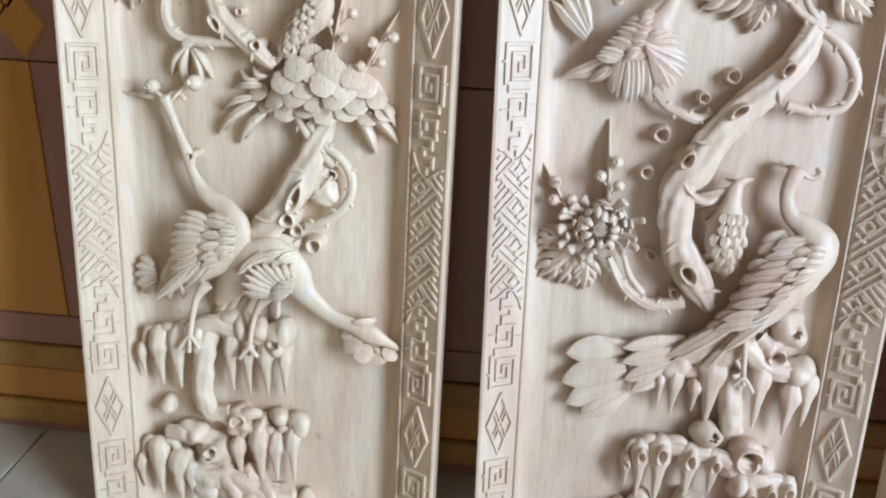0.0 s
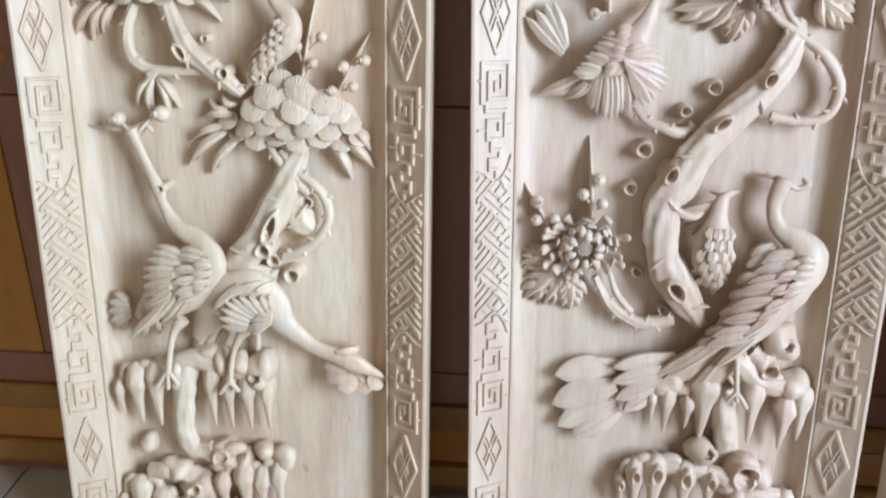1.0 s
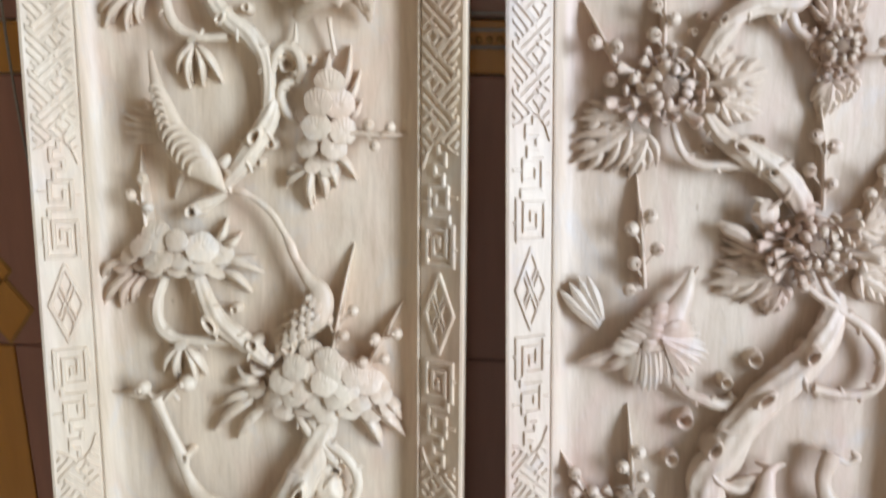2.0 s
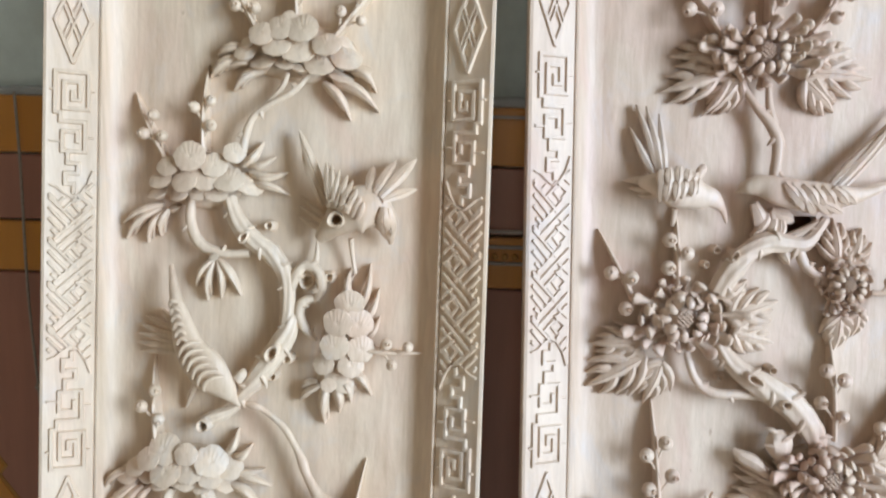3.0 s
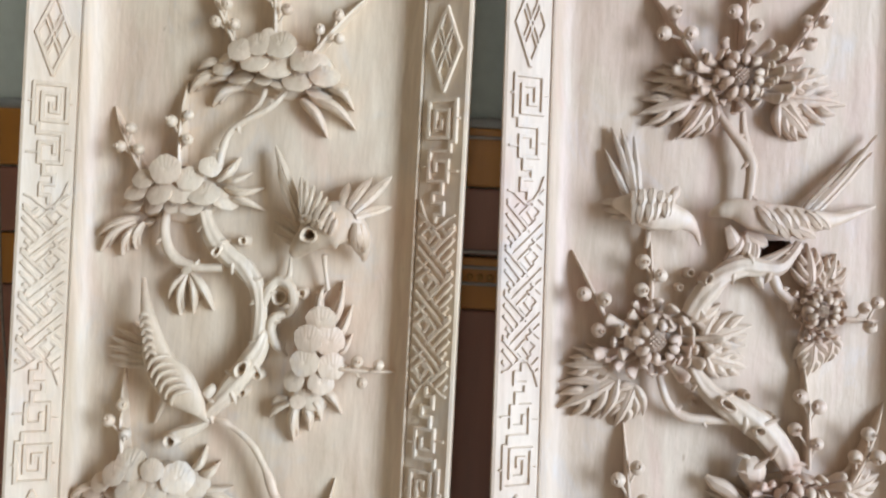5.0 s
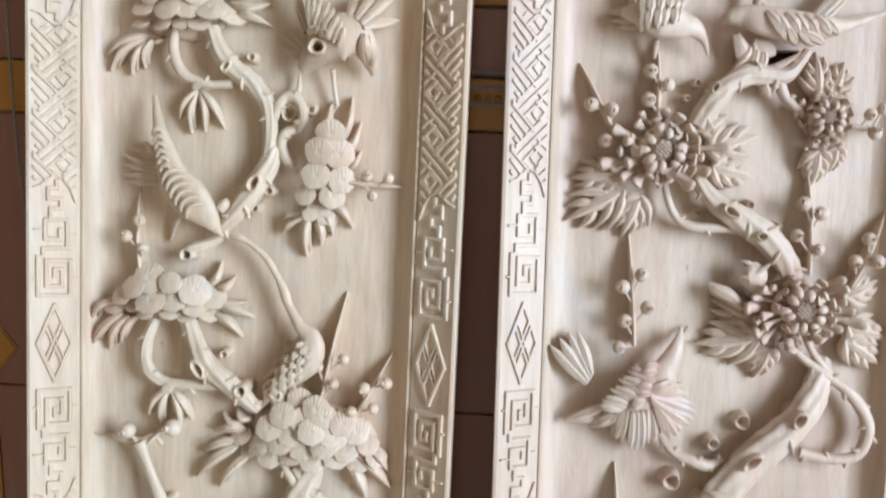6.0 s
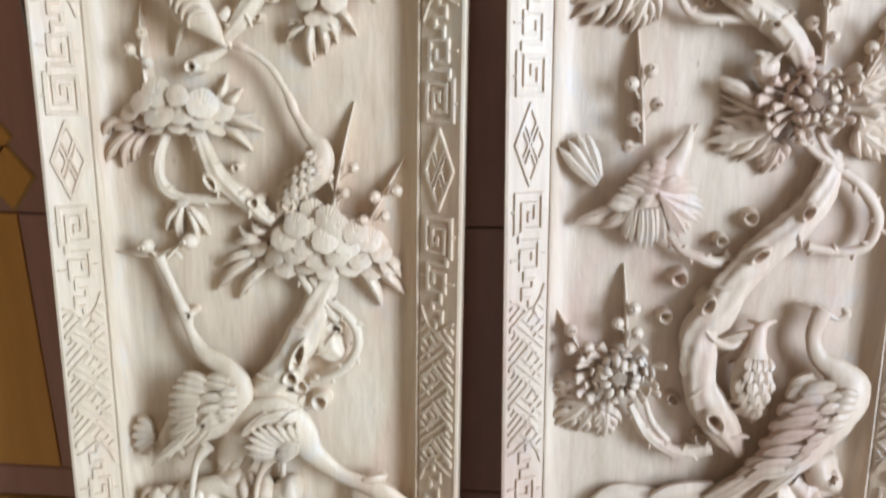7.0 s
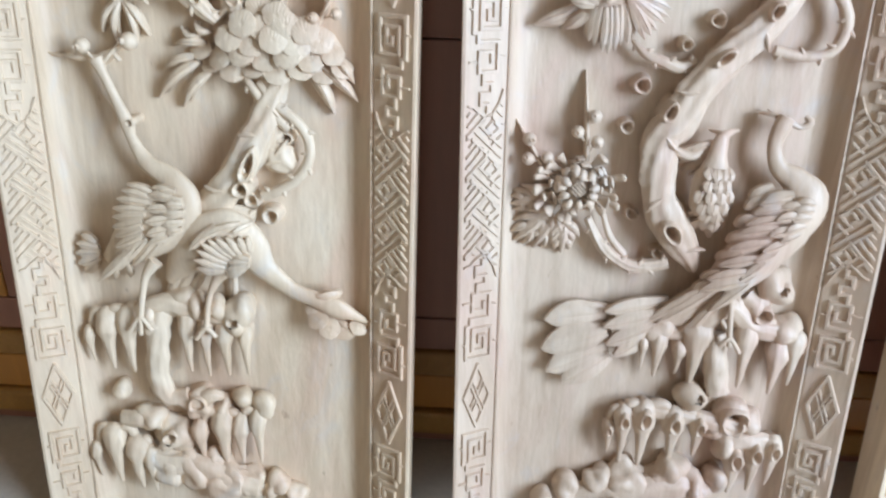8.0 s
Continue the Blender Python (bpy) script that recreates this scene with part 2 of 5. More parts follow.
def panel_body(label, m, wood, hole=()):
    p = tagged(new("carved_panel"), label, "carved panel", group="carved panels side by side")
    p.matrix_world = m
    edge = profile() + [(0.0525, 0.048)]
    rails = []
    for x, mir in ((0, False), (WIDE, True)):
        rails.append(sharp(part("border", extruded(edge, FOOT, TOP, mir), wood, p, m=pose(x, 0, 0))))
    part("field_board", pierced_board(hole), wood, p, smooth=False)
    return p, rails


LEFT, LEFT_RAILS = panel_body("pale raw wood panel carved with cranes, leaning back", STAND, WOOD_A)
RIGHT, RIGHT_RAILS = panel_body("pinkish raw wood panel carved with peacocks, leaning back", STAND @ pose(0.4925, 0.002, 0.0285, 0, -1.13, 0), WOOD_B,
                                hole=((0.226, 0.302), (0.231, 0.278), (0.245, 0.285), (0.270, 0.297), (0.268, 0.303)))
THIRD, THIRD_RAILS = panel_body("raw wood panel with fret border, beside the others", STAND @ pose(0.998, 0.0, 0.02, 0, -1.13, 0), WOOD_A)


# ---- carving tools: all measures in millimetres, h is the height over the recessed ground ----
DEEP = 1.4          # the relief stands deeper than its heights are written


class Shape:
    def __init__(self):
        self.v, self.f = [], []

    def add(self, v, f):
        o = len(self.v)
        self.v += v
        self.f += [tuple(i + o for i in q) for q in f]


def at(x, z, h):
    return Vector((x / 1000, FIELD - DEEP * h / 1000, z / 1000))


def solid(name, shape, material, parent, label="", m=None, angle=50):
    me = bpy.data.meshes.new(name)
    me.from_pydata([tuple(p) for p in shape.v], [], shape.f)
    me.validate()
    me.materials.append(material)
    for p in me.polygons:
        p.use_smooth = True
    bm = bmesh.new()
    bm.from_mesh(me)
    bmesh.ops.recalc_face_normals(bm, faces=bm.faces[:])
    bm.to_mesh(me)
    bm.free()
    me.set_sharp_from_angle(angle=radians(angle))
    ob = new(name, me)
    ob.parent = parent
    if m is not None:
        ob.matrix_local = m
    if label:
        ob["label"] = label
    return ob


def smooth_path(pts, n=6):
    """Catmull-Rom through rows of any width."""
    out = []
    for i in range(len(pts) - 1):
        a, b, c, d = (pts[max(i - 1, 0)], pts[i], pts[i + 1], pts[min(i + 2, len(pts) - 1)])
        for k in range(n):
            t = k / n
            out.append([0.5 * (2 * q + (r - p) * t + (2 * p - 5 * q + 4 * r - s) * t * t + (3 * q - p - 3 * r + s) * t ** 3) for p, q, r, s in zip(a, b, c, d)])
    out.append(list(pts[-1]))
    return out


def rise_of(r):
    """Half the height of a limb of radius r: thick ones are carved flatter than round."""
    return r if r < 7 else 7 + (r - 7) * 0.42


def top_of(path, x, z):
    """Height of a limb's upper side over a place, or -1 beside it."""
    best = -1.0
    for p in path:
        q = 1 - ((x - p[0]) ** 2 + (z - p[1]) ** 2) / max(p[3], 0.3) ** 2
        if q > 0:
            best = max(best, p[2] + rise_of(p[3]) * math.sqrt(q))
    return best


def pierce(sh, x, z, r, long, turn):
    """Opens a limb's upper side within an oval, so that a knot's hollow shows."""
    c, s = math.cos(radians(turn)), math.sin(radians(turn))

    def gone(f):
        m = sum((sh.v[i] for i in f), Vector()) / len(f)
        dx, dz = m.x * 1000 - x, m.z * 1000 - z
        a, b = (dx * c + dz * s) / (r * long), (dz * c - dx * s) / r
        return a * a + b * b < 0.72
    sh.f = [f for f in sh.f if not gone(f)]


def tube(sh, pts, segs=14, n=6, rough=0.06, flat=1.0, groove=0.0):
    """A swept limb through (x, z, h, radius)."""
    path = smooth_path(pts, n)
    c = [at(*p[:3]) for p in path]
    v, f = [], []
    for i, p in enumerate(path):
        t = (c[min(i + 1, len(c) - 1)] - c[max(i - 1, 0)]).normalized()
        side = t.cross(Vector((0, 1, 0))).normalized()
        up = side.cross(t)
        r = max(p[3], 0.3) / 1000
        high = rise_of(p[3]) / max(p[3], 0.3) * flat
        for k in range(segs):
            a = 2 * math.pi * k / segs
            d = side * math.cos(a) + up * math.sin(a) * high
            w = 1 + rough * 2 * noise.noise((c[i] + d * r) * 70)
            if groove:
                w += groove * math.sin(7 * a + i * 0.16 + 2.2 * noise.noise(c[i] * 25)) - groove * 0.7 * abs(math.sin(2 * a + i * 0.09))
            v.append(c[i] + d * r * w)
    for i in range(len(path) - 1):
        for k in range(segs):
            j = (k + 1) % segs
            f.append((i * segs + k, i * segs + j, (i + 1) * segs + j, (i + 1) * segs + k))
    v += [c[0], c[-1]]
    a, b, last = len(v) - 2, len(v) - 1, (len(path) - 1) * segs
    for k in range(segs):
        j = (k + 1) % segs
        f += [(a, j, k), (b, last + k, last + j)]
    sh.add(v, f)


def blade(sh, x0, z0, h0, x1, z1, h1, w, arch=3.0, bend=0.0, tip="sharp", thick=3.0, camber=0.16, rib=0.5, n=9):
    """A leaf or feather from its base to its tip."""
    L = math.hypot(x1 - x0, z1 - z0)
    ux, uz = (x1 - x0) / L, (z1 - z0) / L
    v, f = [], []
    barbed = tip != "sharp" and w > 12
    if barbed:
        n = max(n, int(L / 1.3))
    across = (-1.0, -0.55, -0.12, 0.0, 0.12, 0.55, 1.0)
    for i in range(n + 1):
        s = i / n
        if tip == "sharp":
            p = (math.sin(math.pi * min(1, 0.12 + 0.88 * s ** 0.75))) ** 0.9 if s < 1 else 0.02
        elif tip == "quill":
            p = (0.5 + 0.5 * min(1, s / 0.4)) * (1 - max(0.0, (s - 0.5) / 0.5) ** 2.3) + 0.02
        else:
            p = (0.45 + 0.55 * min(1, s / 0.45)) * math.sqrt(max(0.0, 1 - max(0.0, (s - 0.62) / 0.38) ** 2)) + 0.02
        half = w / 2 * p
        mid = bend * math.sin(math.pi * s)
        hh = h0 + (h1 - h0) * s + arch * math.sin(math.pi * s)
        cx, cz = x0 + ux * L * s - uz * mid, z0 + uz * L * s + ux * mid
        for q in across:
            drop = camber * w * q * q * p - (0.0 if abs(q) > 0.05 else -rib)
            if barbed and abs(q) > 0.1:
                drop += 0.3 * math.sin(math.pi * (i + 2.0 * abs(q)))  + (0.28 if i % 2 else 0.0)
            v.append(at(cx - uz * half * q, cz + ux * half * q, hh - drop))
        for q in (-0.9, 0.9):
            v.append(at(cx - uz * half * q, cz + ux * half * q, hh - camber * w * p - thick))
    m = len(across) + 2
    for i in range(n):
        a, b = i * m, (i + 1) * m
        for k in range(6):
            f.append((a + k, a + k + 1, b + k + 1, b + k))
        f += [(a + 6, a + 8, b + 8, b + 6), (a + 8, a + 7, b + 7, b + 8), (a + 7, a, b, b + 7)]
    f += [(0, 1, 2, 3, 4, 5, 6, 8, 7), tuple(n * m + k for k in (7, 8, 6, 5, 4, 3, 2, 1, 0))]
    sh.add(v, f)


def lobed(sh, x0, z0, h0, x1, z1, h1, w):
    """A deeply cut chrysanthemum leaf: a middle lobe with side lobes in pairs."""
    L, a0 = math.hypot(x1 - x0, z1 - z0), math.atan2(z1 - z0, x1 - x0)
    blade(sh, x0, z0, h0, x1, z1, h1, w * 0.50, 4, 0, "sharp", 5, 0.2, 1.0, 12)
    for s, spread, ln in ((0.02, 40, 0.66), (0.20, 29, 0.62), (0.48, 24, 0.44)):
        for side in (-1, 1):
            a = a0 + side * radians(spread + random.uniform(-5, 5))
            bx, bz = x0 + math.cos(a0) * L * s, z0 + math.sin(a0) * L * s
            ll = L * ln * random.uniform(0.9, 1.1)
            hb = h0 + (h1 - h0) * s
            blade(sh, bx, bz, hb + 1, bx + math.cos(a) * ll, bz + math.sin(a) * ll, hb + (h1 - h0) * ln - 1, w * 0.34, 3.5, side * 3.5, "sharp", 5, 0.24, 0.9, 9)


def ball(sh, x, z, h, rx, rz, rh, rough=0.0, us=14, vs=9):
    v, f = [], []
    c = at(x, z, h)
    for i in range(vs + 1):
        b = math.pi * i / vs
        for k in range(us):
            a = 2 * math.pi * k / us
            d = Vector((math.sin(b) * math.cos(a), -math.cos(b), math.sin(b) * math.sin(a)))
            w = 1 + rough * 2 * noise.noise((c + d * rx / 1000) * 45)
            v.append(c + Vector((d.x * rx, d.y * rh, d.z * rz)) * w / 1000)
    for i in range(vs):
        for k in range(us):
            j = (k + 1) % us
            f.append((i * us + k, i * us + j, (i + 1) * us + j, (i + 1) * us + k))
    sh.add(v, f)


def cup(sh, x, z, h, r, long=1.0, turn=0.0, deep=1.0, segs=20):
    """A knot: a raised rim round a hollow."""
    prof = [(1.4, -h / r - 0.1), (1.3, -1.0), (1.15, -0.35), (1.08, 0.0), (0.95, 0.12), (0.80, 0.02), (0.66, -0.35), (0.52, -0.8 * deep), (0.25, -1.0 * deep), (0.0, -1.05 * deep)]
    v, f = [], []
    ct, st = math.cos(radians(turn)), math.sin(radians(turn))
    for q, d in prof:
        for k in range(segs):
            a = 2 * math.pi * k / segs
            px, pz = r * q * math.cos(a) * long, r * q * math.sin(a)
            w = 1 + 0.05 * math.sin(3 * a + x)
            v.append(at(x + (px * ct - pz * st) * w, z + (px * st + pz * ct) * w, h + d * r))
    for i in range(len(prof) - 1):
        for k in range(segs):
            j = (k + 1) % segs
            f.append((i * segs + k, i * segs + j, (i + 1) * segs + j, (i + 1) * segs + k))
    sh.add(v, f)


def wood_of(panel):
    return WOOD_A if panel is LEFT else WOOD_B


def branch(panel, pts, name="branch", thorns=0, label="", extra=()):
    """One carved limb through (x, z, h, r); thorns: bud stubs along it; extra: knots (x, z, h, r, long, turn)."""
    sh = Shape()
    fine = 2 if extra else 1
    tube(sh, pts, 18 * fine, 6 * fine, 0.06, 1.0, 0.075 if max(p[3] for p in pts) > 7 else 0.03)
    path = smooth_path(pts, 6)
    thorns = max(thorns, 6 if max(p[3] for p in pts) > 8 else 0)
    on = []
    for x, z, h, r, long, turn in extra:
        r *= 0.78
        t = top_of(path, x, z)
        if t > 4:
            pierce(sh, x, z, r, long, turn)
            h = t / 1.0 + 0.2 * r
        else:
            h *= 0.6
        on.append((x, z, h, r, long, turn, 2.0 if t > 4 else 1.2))
    ob = solid(name, sh, wood_of(panel), panel, label)
    for k in range(thorns):
        p = path[int((k + 0.5) / thorns * (len(path) - 2)) + 1]
        q = path[min(len(path) - 1, int((k + 0.5) / thorns * (len(path) - 2)) + 2)]
        a = math.atan2(q[1] - p[1], q[0] - p[0]) + (1 if k % 2 else -1) * radians(62)
        r = p[3]
        ln = r + random.uniform(3.5, 6)
        burr = Shape()
        blade(burr, p[0], p[1], p[2] + r * 0.5, p[0] + math.cos(a) * ln, p[1] + math.sin(a) * ln, p[2] + r * 0.35, 5.0, 1.2, random.uniform(-2, 2), "sharp", 4, 0.2, 0.3, 6)
        solid("burr", burr, wood_of(panel), ob)
    for e in on:
        k = Shape()
        cup(k, *e)
        solid("knot", k, wood_of(panel), ob)
    return ob


BERRY = {}


def berry(parent, panel, x, z, h, r):
    if panel not in BERRY:
        sh = Shape()
        save = FIELD
        ball(sh, 0, 0, 0, 5, 5, 5, 0.03, 14, 9)
        cup(sh, 0, 0, 4.6, 1.6, 1, 0, 0.7, 10)
        sh.v = [p - Vector((0, save, 0)) for p in sh.v]
        BERRY[panel] = solid("berry", sh, wood_of(panel), parent)
        ob = BERRY[panel]
    else:
        ob = share(BERRY[panel], "berry", parent, Matrix())
    ob.matrix_local = Matrix.LocRotScale(at(x, z, h), Euler((random.uniform(-0.5, 0.5), random.uniform(0, 6), random.uniform(-0.5, 0.5))), Vector((r / 5,) * 3))
    return ob


def twig(panel, x0, z0, x1, z1, berries, h=14):
    """A thorn-like spray: a tapered spike from base to point, with berries on short stalks."""
    sh = Shape()
    tube(sh, [(x0, z0, h, 2.8), ((x0 * 2 + x1) / 3, (z0 * 2 + z1) / 3, h + 1, 2.5), ((x0 + 2 * x1) / 3, (z0 + 2 * z1) / 3, h - 3, 2.0), (x1, z1, 2, 0.5)], 8, 4, 0.04, 1.3)
    # thin fin of wood left standing between the spike and the ground
    L = math.hypot(x1 - x0, z1 - z0)
    nx, nz = -(z1 - z0) / L, (x1 - x0) / L
    v, f = [], []
    for i in range(7):
        q = i / 6
        px, pz, top, half = x0 + (x1 - x0) * q, z0 + (z1 - z0) * q, h - (h - 1.5) * q ** 2.4, 1.4 - 1.0 * q
        for side, hh in ((-0.7, top), (0.7, top), (1.3, -0.5), (-1.3, -0.5)):
            v.append(at(px + nx * half * side, pz + nz * half * side, hh))
    for i in range(6):
        for k in range(4):
            j = (k + 1) % 4
            f.append((i * 4 + k, i * 4 + j, i * 4 + 4 + j, i * 4 + 4 + k))
    f += [(3, 2, 1, 0), (24, 25, 26, 27)]
    sh.add(v, f)
    for bx, bz, br in berries:
        s = max(0.0, min(0.8, ((bx - x0) * (x1 - x0) + (bz - z0) * (z1 - z0)) / L / L - 0.16))
        sx, sz = x0 + (x1 - x0) * s, z0 + (z1 - z0) * s
        tube(sh, [(sx, sz, h, 1.6), ((sx + bx) / 2, (sz + bz) / 2, h + 2, 1.3), (bx, bz, h + 3, 1.2)], 6, 3, 0)
    ob = solid("twig", sh, wood_of(panel), panel)
    for bx, bz, br in berries:
        berry(ob, panel, bx, bz, h + 4, br)
    return ob


TUFT = {}


def tuft_mesh(seed, rays):
    """A pine tuft: a thin scale-like disc, needles cut as rays from its foot, with a crisp undercut rim."""
    sh = Shape()
    random.seed(seed)
    segs, rings = 72, [i / 11 for i in range(11)] + [0.96, 1.0]
    v, f = [], []
    for i, q in enumerate(rings):
        for k in range(segs):
            a = 2 * math.pi * k / segs
            px, pz = q * math.cos(a), q * math.sin(a)
            ray = (0.008 + 0.012 * rays) * math.sin(40 * math.atan2(px, pz + 1.15)) * min(1.0, 3 * q) * (q < 0.99)
            edge = 1 + 0.035 * math.sin(5 * a + seed) + 0.02 * math.sin(11 * a + 2 * seed)
            hgt = 0.15 * (1 - q * q) - 0.05 * math.exp(-(q / 0.14) ** 2) + ray
            v.append(Vector((px * edge, -hgt, pz * edge)))
    for q, d in ((0.99, 0.10), (0.86, 0.16), (0.55, 0.6)):
        for k in range(segs):
            a = 2 * math.pi * k / segs
            v.append(Vector((q * math.cos(a), d, q * math.sin(a))))
    for i in range(len(rings) + 2):
        for k in range(segs):
            j = (k + 1) % segs
            f.append((i * segs + k, i * segs + j, (i + 1) * segs + j, (i + 1) * segs + k))
    sh.add(v, f)
    return sh


def pine(panel, discs, leaves, h0=20, rays=0.4, tip=0.62):
    """A pine spray: tufts (x, z, r) over a cushion, needles' sheaths (base x, z, tip x, z, width) under it."""
    cx, cz = sum(d[0] for d in discs) / len(discs), sum(d[1] for d in discs) / len(discs)
    ex = max(abs(d[0] - cx) for d in discs) * 0.8 + 4
    ez = max(abs(d[1] - cz) for d in discs) * 0.8 + 4
    sh = Shape()
    ball(sh, cx, cz, 2, ex, ez, h0 - 10, 0.08)
    ob = solid("pine_spray", sh, wood_of(panel), panel)
    for n, (x, z, r) in enumerate(discs):
        key = (panel.name, n % 3, rays)
        far = min(1.0, math.hypot((x - cx) / (ex + 8), (z - cz) / (ez + 8)))
        if key not in TUFT:
            TUFT[key] = solid("pine_tuft", tuft_mesh(n % 3, rays), wood_of(panel), ob, angle=40)
            o = TUFT[key]
        else:
            o = share(TUFT[key], "pine_tuft", ob, Matrix())
        hh = h0 + 2 - 12 * far * far + 2.0 * math.sin(n * 2.4) + (z - cz) * (0.26 if rays < 0.5 else 0.12)
        lean_x, lean_z = (cz - z) / (ez + 8) * 0.45 + random.uniform(-0.12, 0.12) + tip, (x - cx) / (ex + 8) * 0.5 + random.uniform(-0.12, 0.12)
        o.matrix_local = Matrix.LocRotScale(at(x, z, hh), Euler((-lean_x, random.uniform(-0.25, 0.25), lean_z * 0.8)), Vector((r * 1.12, r, r * 1.08)) / 1000)
    for x0, z0, x1, z1, w in leaves:
        lf = Shape()
        curl = (1 if (x1 - x0) * (z1 - z0) < 0 else -1) * random.uniform(2, 6)
        blade(lf, x0, z0, 10, x1, z1, 6, w * 0.8, 6, curl, "sharp", 6, 0.26, 1.2, 12)
        for s in (-1, 1):
            blade(lf, x0, z0, 9, x1 + s * w * 0.22 - (x1 - x0) * 0.14, z1 - (z1 - z0) * 0.14, 5, w * 0.42, 4, curl + s * 1.6, "sharp", 5, 0.2, 0.9, 10)
        solid("leaf", lf, wood_of(panel), ob)
    return ob


PETAL = {}


def petal_mesh():
    sh = Shape()
    tube(sh, [(0, 0, 0, 50), (250, 0, 4, 55), (520, 0, 12, 70), (760, 0, 28, 98), (900, 0, 48, 116), (1000, 0, 66, 104), (1055, 0, 78, 68), (1078, 0, 84, 12)], 12, 3, 0.0)
    sh.v = [p - Vector((0, FIELD, 0)) for p in sh.v]
    return sh


def flower(panel, x, z, rc, rx, rz, h, leaves, lean=0.0):
    """A chrysanthemum: a hatched eye, a ring of incurved petals, then rings of club-ended petals; cut leaves under it."""
    sh = Shape()
    ball(sh, x, z, h - 9, rc * 0.72, rc * 0.7, 8, 0.05)
    ball(sh, x, z, 2, rx * 0.62, rz * 0.62, h - 15, 0.05)
    for i in range(-2, 3):
        for k in range(-2, 3):
            if i * i + k * k <= 5:
                ball(sh, x + (i + k) * rc * 0.13, z + (i - k) * rc * 0.13, h - 1.0 - 0.25 * (i * i + k * k), rc * 0.10, rc * 0.10, 1.8, 0, 6, 4)
    ob = solid("flower", sh, wood_of(panel), panel)

    def petal(a, r0, r1, hb, tilt, fat):
        c, s = math.cos(a), math.sin(a)
        p0, p1 = at(x + rc * r0[0] * c, z + rc * r0[1] * s, hb), at(x + r1[0] * c, z + r1[1] * s, hb)
        d = p1 - p0
        L = d.length
        if panel not in PETAL:
            PETAL[panel] = solid("petal", petal_mesh(), wood_of(panel), ob, angle=80)
            o = PETAL[panel]
        else:
            o = share(PETAL[panel], "petal", ob, Matrix())
        turn = math.atan2(d.z, d.x)
        o.matrix_local = Matrix.Translation(p0) @ Matrix.Rotation(-turn, 4, "Y") @ Matrix.Rotation(tilt, 4, "Z") @ Matrix.Diagonal((L, fat / 62, fat / 116, 1))

    for k in range(11):
        a = 2 * math.pi * (k + 0.3 + random.uniform(-0.25, 0.25)) / 11
        bulb = Shape()
        c, d = math.cos(a), math.sin(a)
        o, m = rc * (0.98 + 0.22 * (k % 2)), h - 0.5 - 2.5 * (k % 2) + random.uniform(-1, 1)
        tube(bulb, [(x + c * o, z + d * o, m - 8, rc * 0.22), (x + c * o * 1.06, z + d * o * 1.06, m - 3, rc * 0.27), (x + c * o * 0.98, z + d * o * 0.98, m, rc * 0.27), (x + c * o * 0.78, z + d * o * 0.78, m + 1.2, rc * 0.2), (x + c * o * 0.62, z + d * o * 0.62, m + 0.4, rc * 0.05)], 12, 4, 0.03)
        solid("petal", bulb, wood_of(panel), ob)
    for ring, (n, f1, hb, tilt, fat) in enumerate(((13, 0.55, h - 9, -0.46, 0.28), (18, 0.76, h - 13, -0.36, 0.30), (22, 0.97, h - 18, -0.20, 0.31))):
        for k in range(n):
            a = 2 * math.pi * (k + 0.5 * ring + random.uniform(-0.45, 0.45)) / n
            g = f1 * random.uniform(0.72, 1.14)
            petal(a, (1.1, 1.0), (rx * g, rz * g), hb + random.uniform(-2.5, 2.0), tilt + random.uniform(-0.30, 0.12), rc * fat * random.uniform(0.75, 1.3))
    for x0, z0, x1, z1, w in leaves:
        lf = Shape()
        lobed(lf, x0, z0, 12, x1, z1, 5, w)
        solid("leaf", lf, wood_of(panel), ob)
    return ob


def plumage(sh, path, x0, z0, x1, z1, half, h, dome, rows, per, ln, w, tip="quill"):
    """Rows of overlapping feathers from the shoulder to the rear over a rounded body."""
    L = math.hypot(x1 - x0, z1 - z0)
    ux, uz = (x1 - x0) / L, (z1 - z0) / L
    for i in range(rows if per == 1 else 0):
        s, arc = i / rows, []
        for k in range(9):
            q = k / 4 - 1
            cx = x0 + ux * (L * s + ln * (1 - q * q)) - uz * w * 0.5 * q
            cz = z0 + uz * (L * s + ln * (1 - q * q)) + ux * w * 0.5 * q
            arc.append((cx, cz, max(top_of(path, cx, cz), h - 14) + 0.4, 1.5 + 0.9 * (1 - q * q)))
        tube(sh, arc, 8, 2, 0.02)
    for i in range(rows if per > 1 else 0):
        s = i / rows
        belly = math.sin(math.pi * min(1, 0.22 + 0.66 * s)) ** 0.8
        for k in range(per):
            q = (k + 0.5 * (i % 2) + 0.25) / per * 2 - 1
            if abs(q) > 0.98:
                continue
            cx = x0 + ux * L * s - uz * half * belly * q
            cz = z0 + uz * L * s + ux * half * belly * q
            g = random.uniform(0.92, 1.08) * (0.7 + 0.5 * s)
            bx, bz = cx + (ux - uz * q * 0.25) * ln * g, cz + (uz + ux * q * 0.25) * ln * g
            low = h - 6 - 6 * abs(q)
            hb, ht = max(top_of(path, cx, cz), low), max(top_of(path, bx, bz), low)
            blade(sh, cx, cz, hb - 1.0, bx, bz, ht + 1.6, w * (0.85 + 0.3 * s), 0.9, random.uniform(-0.8, 0.8), tip, 5, 0.09, 0.7, 9)


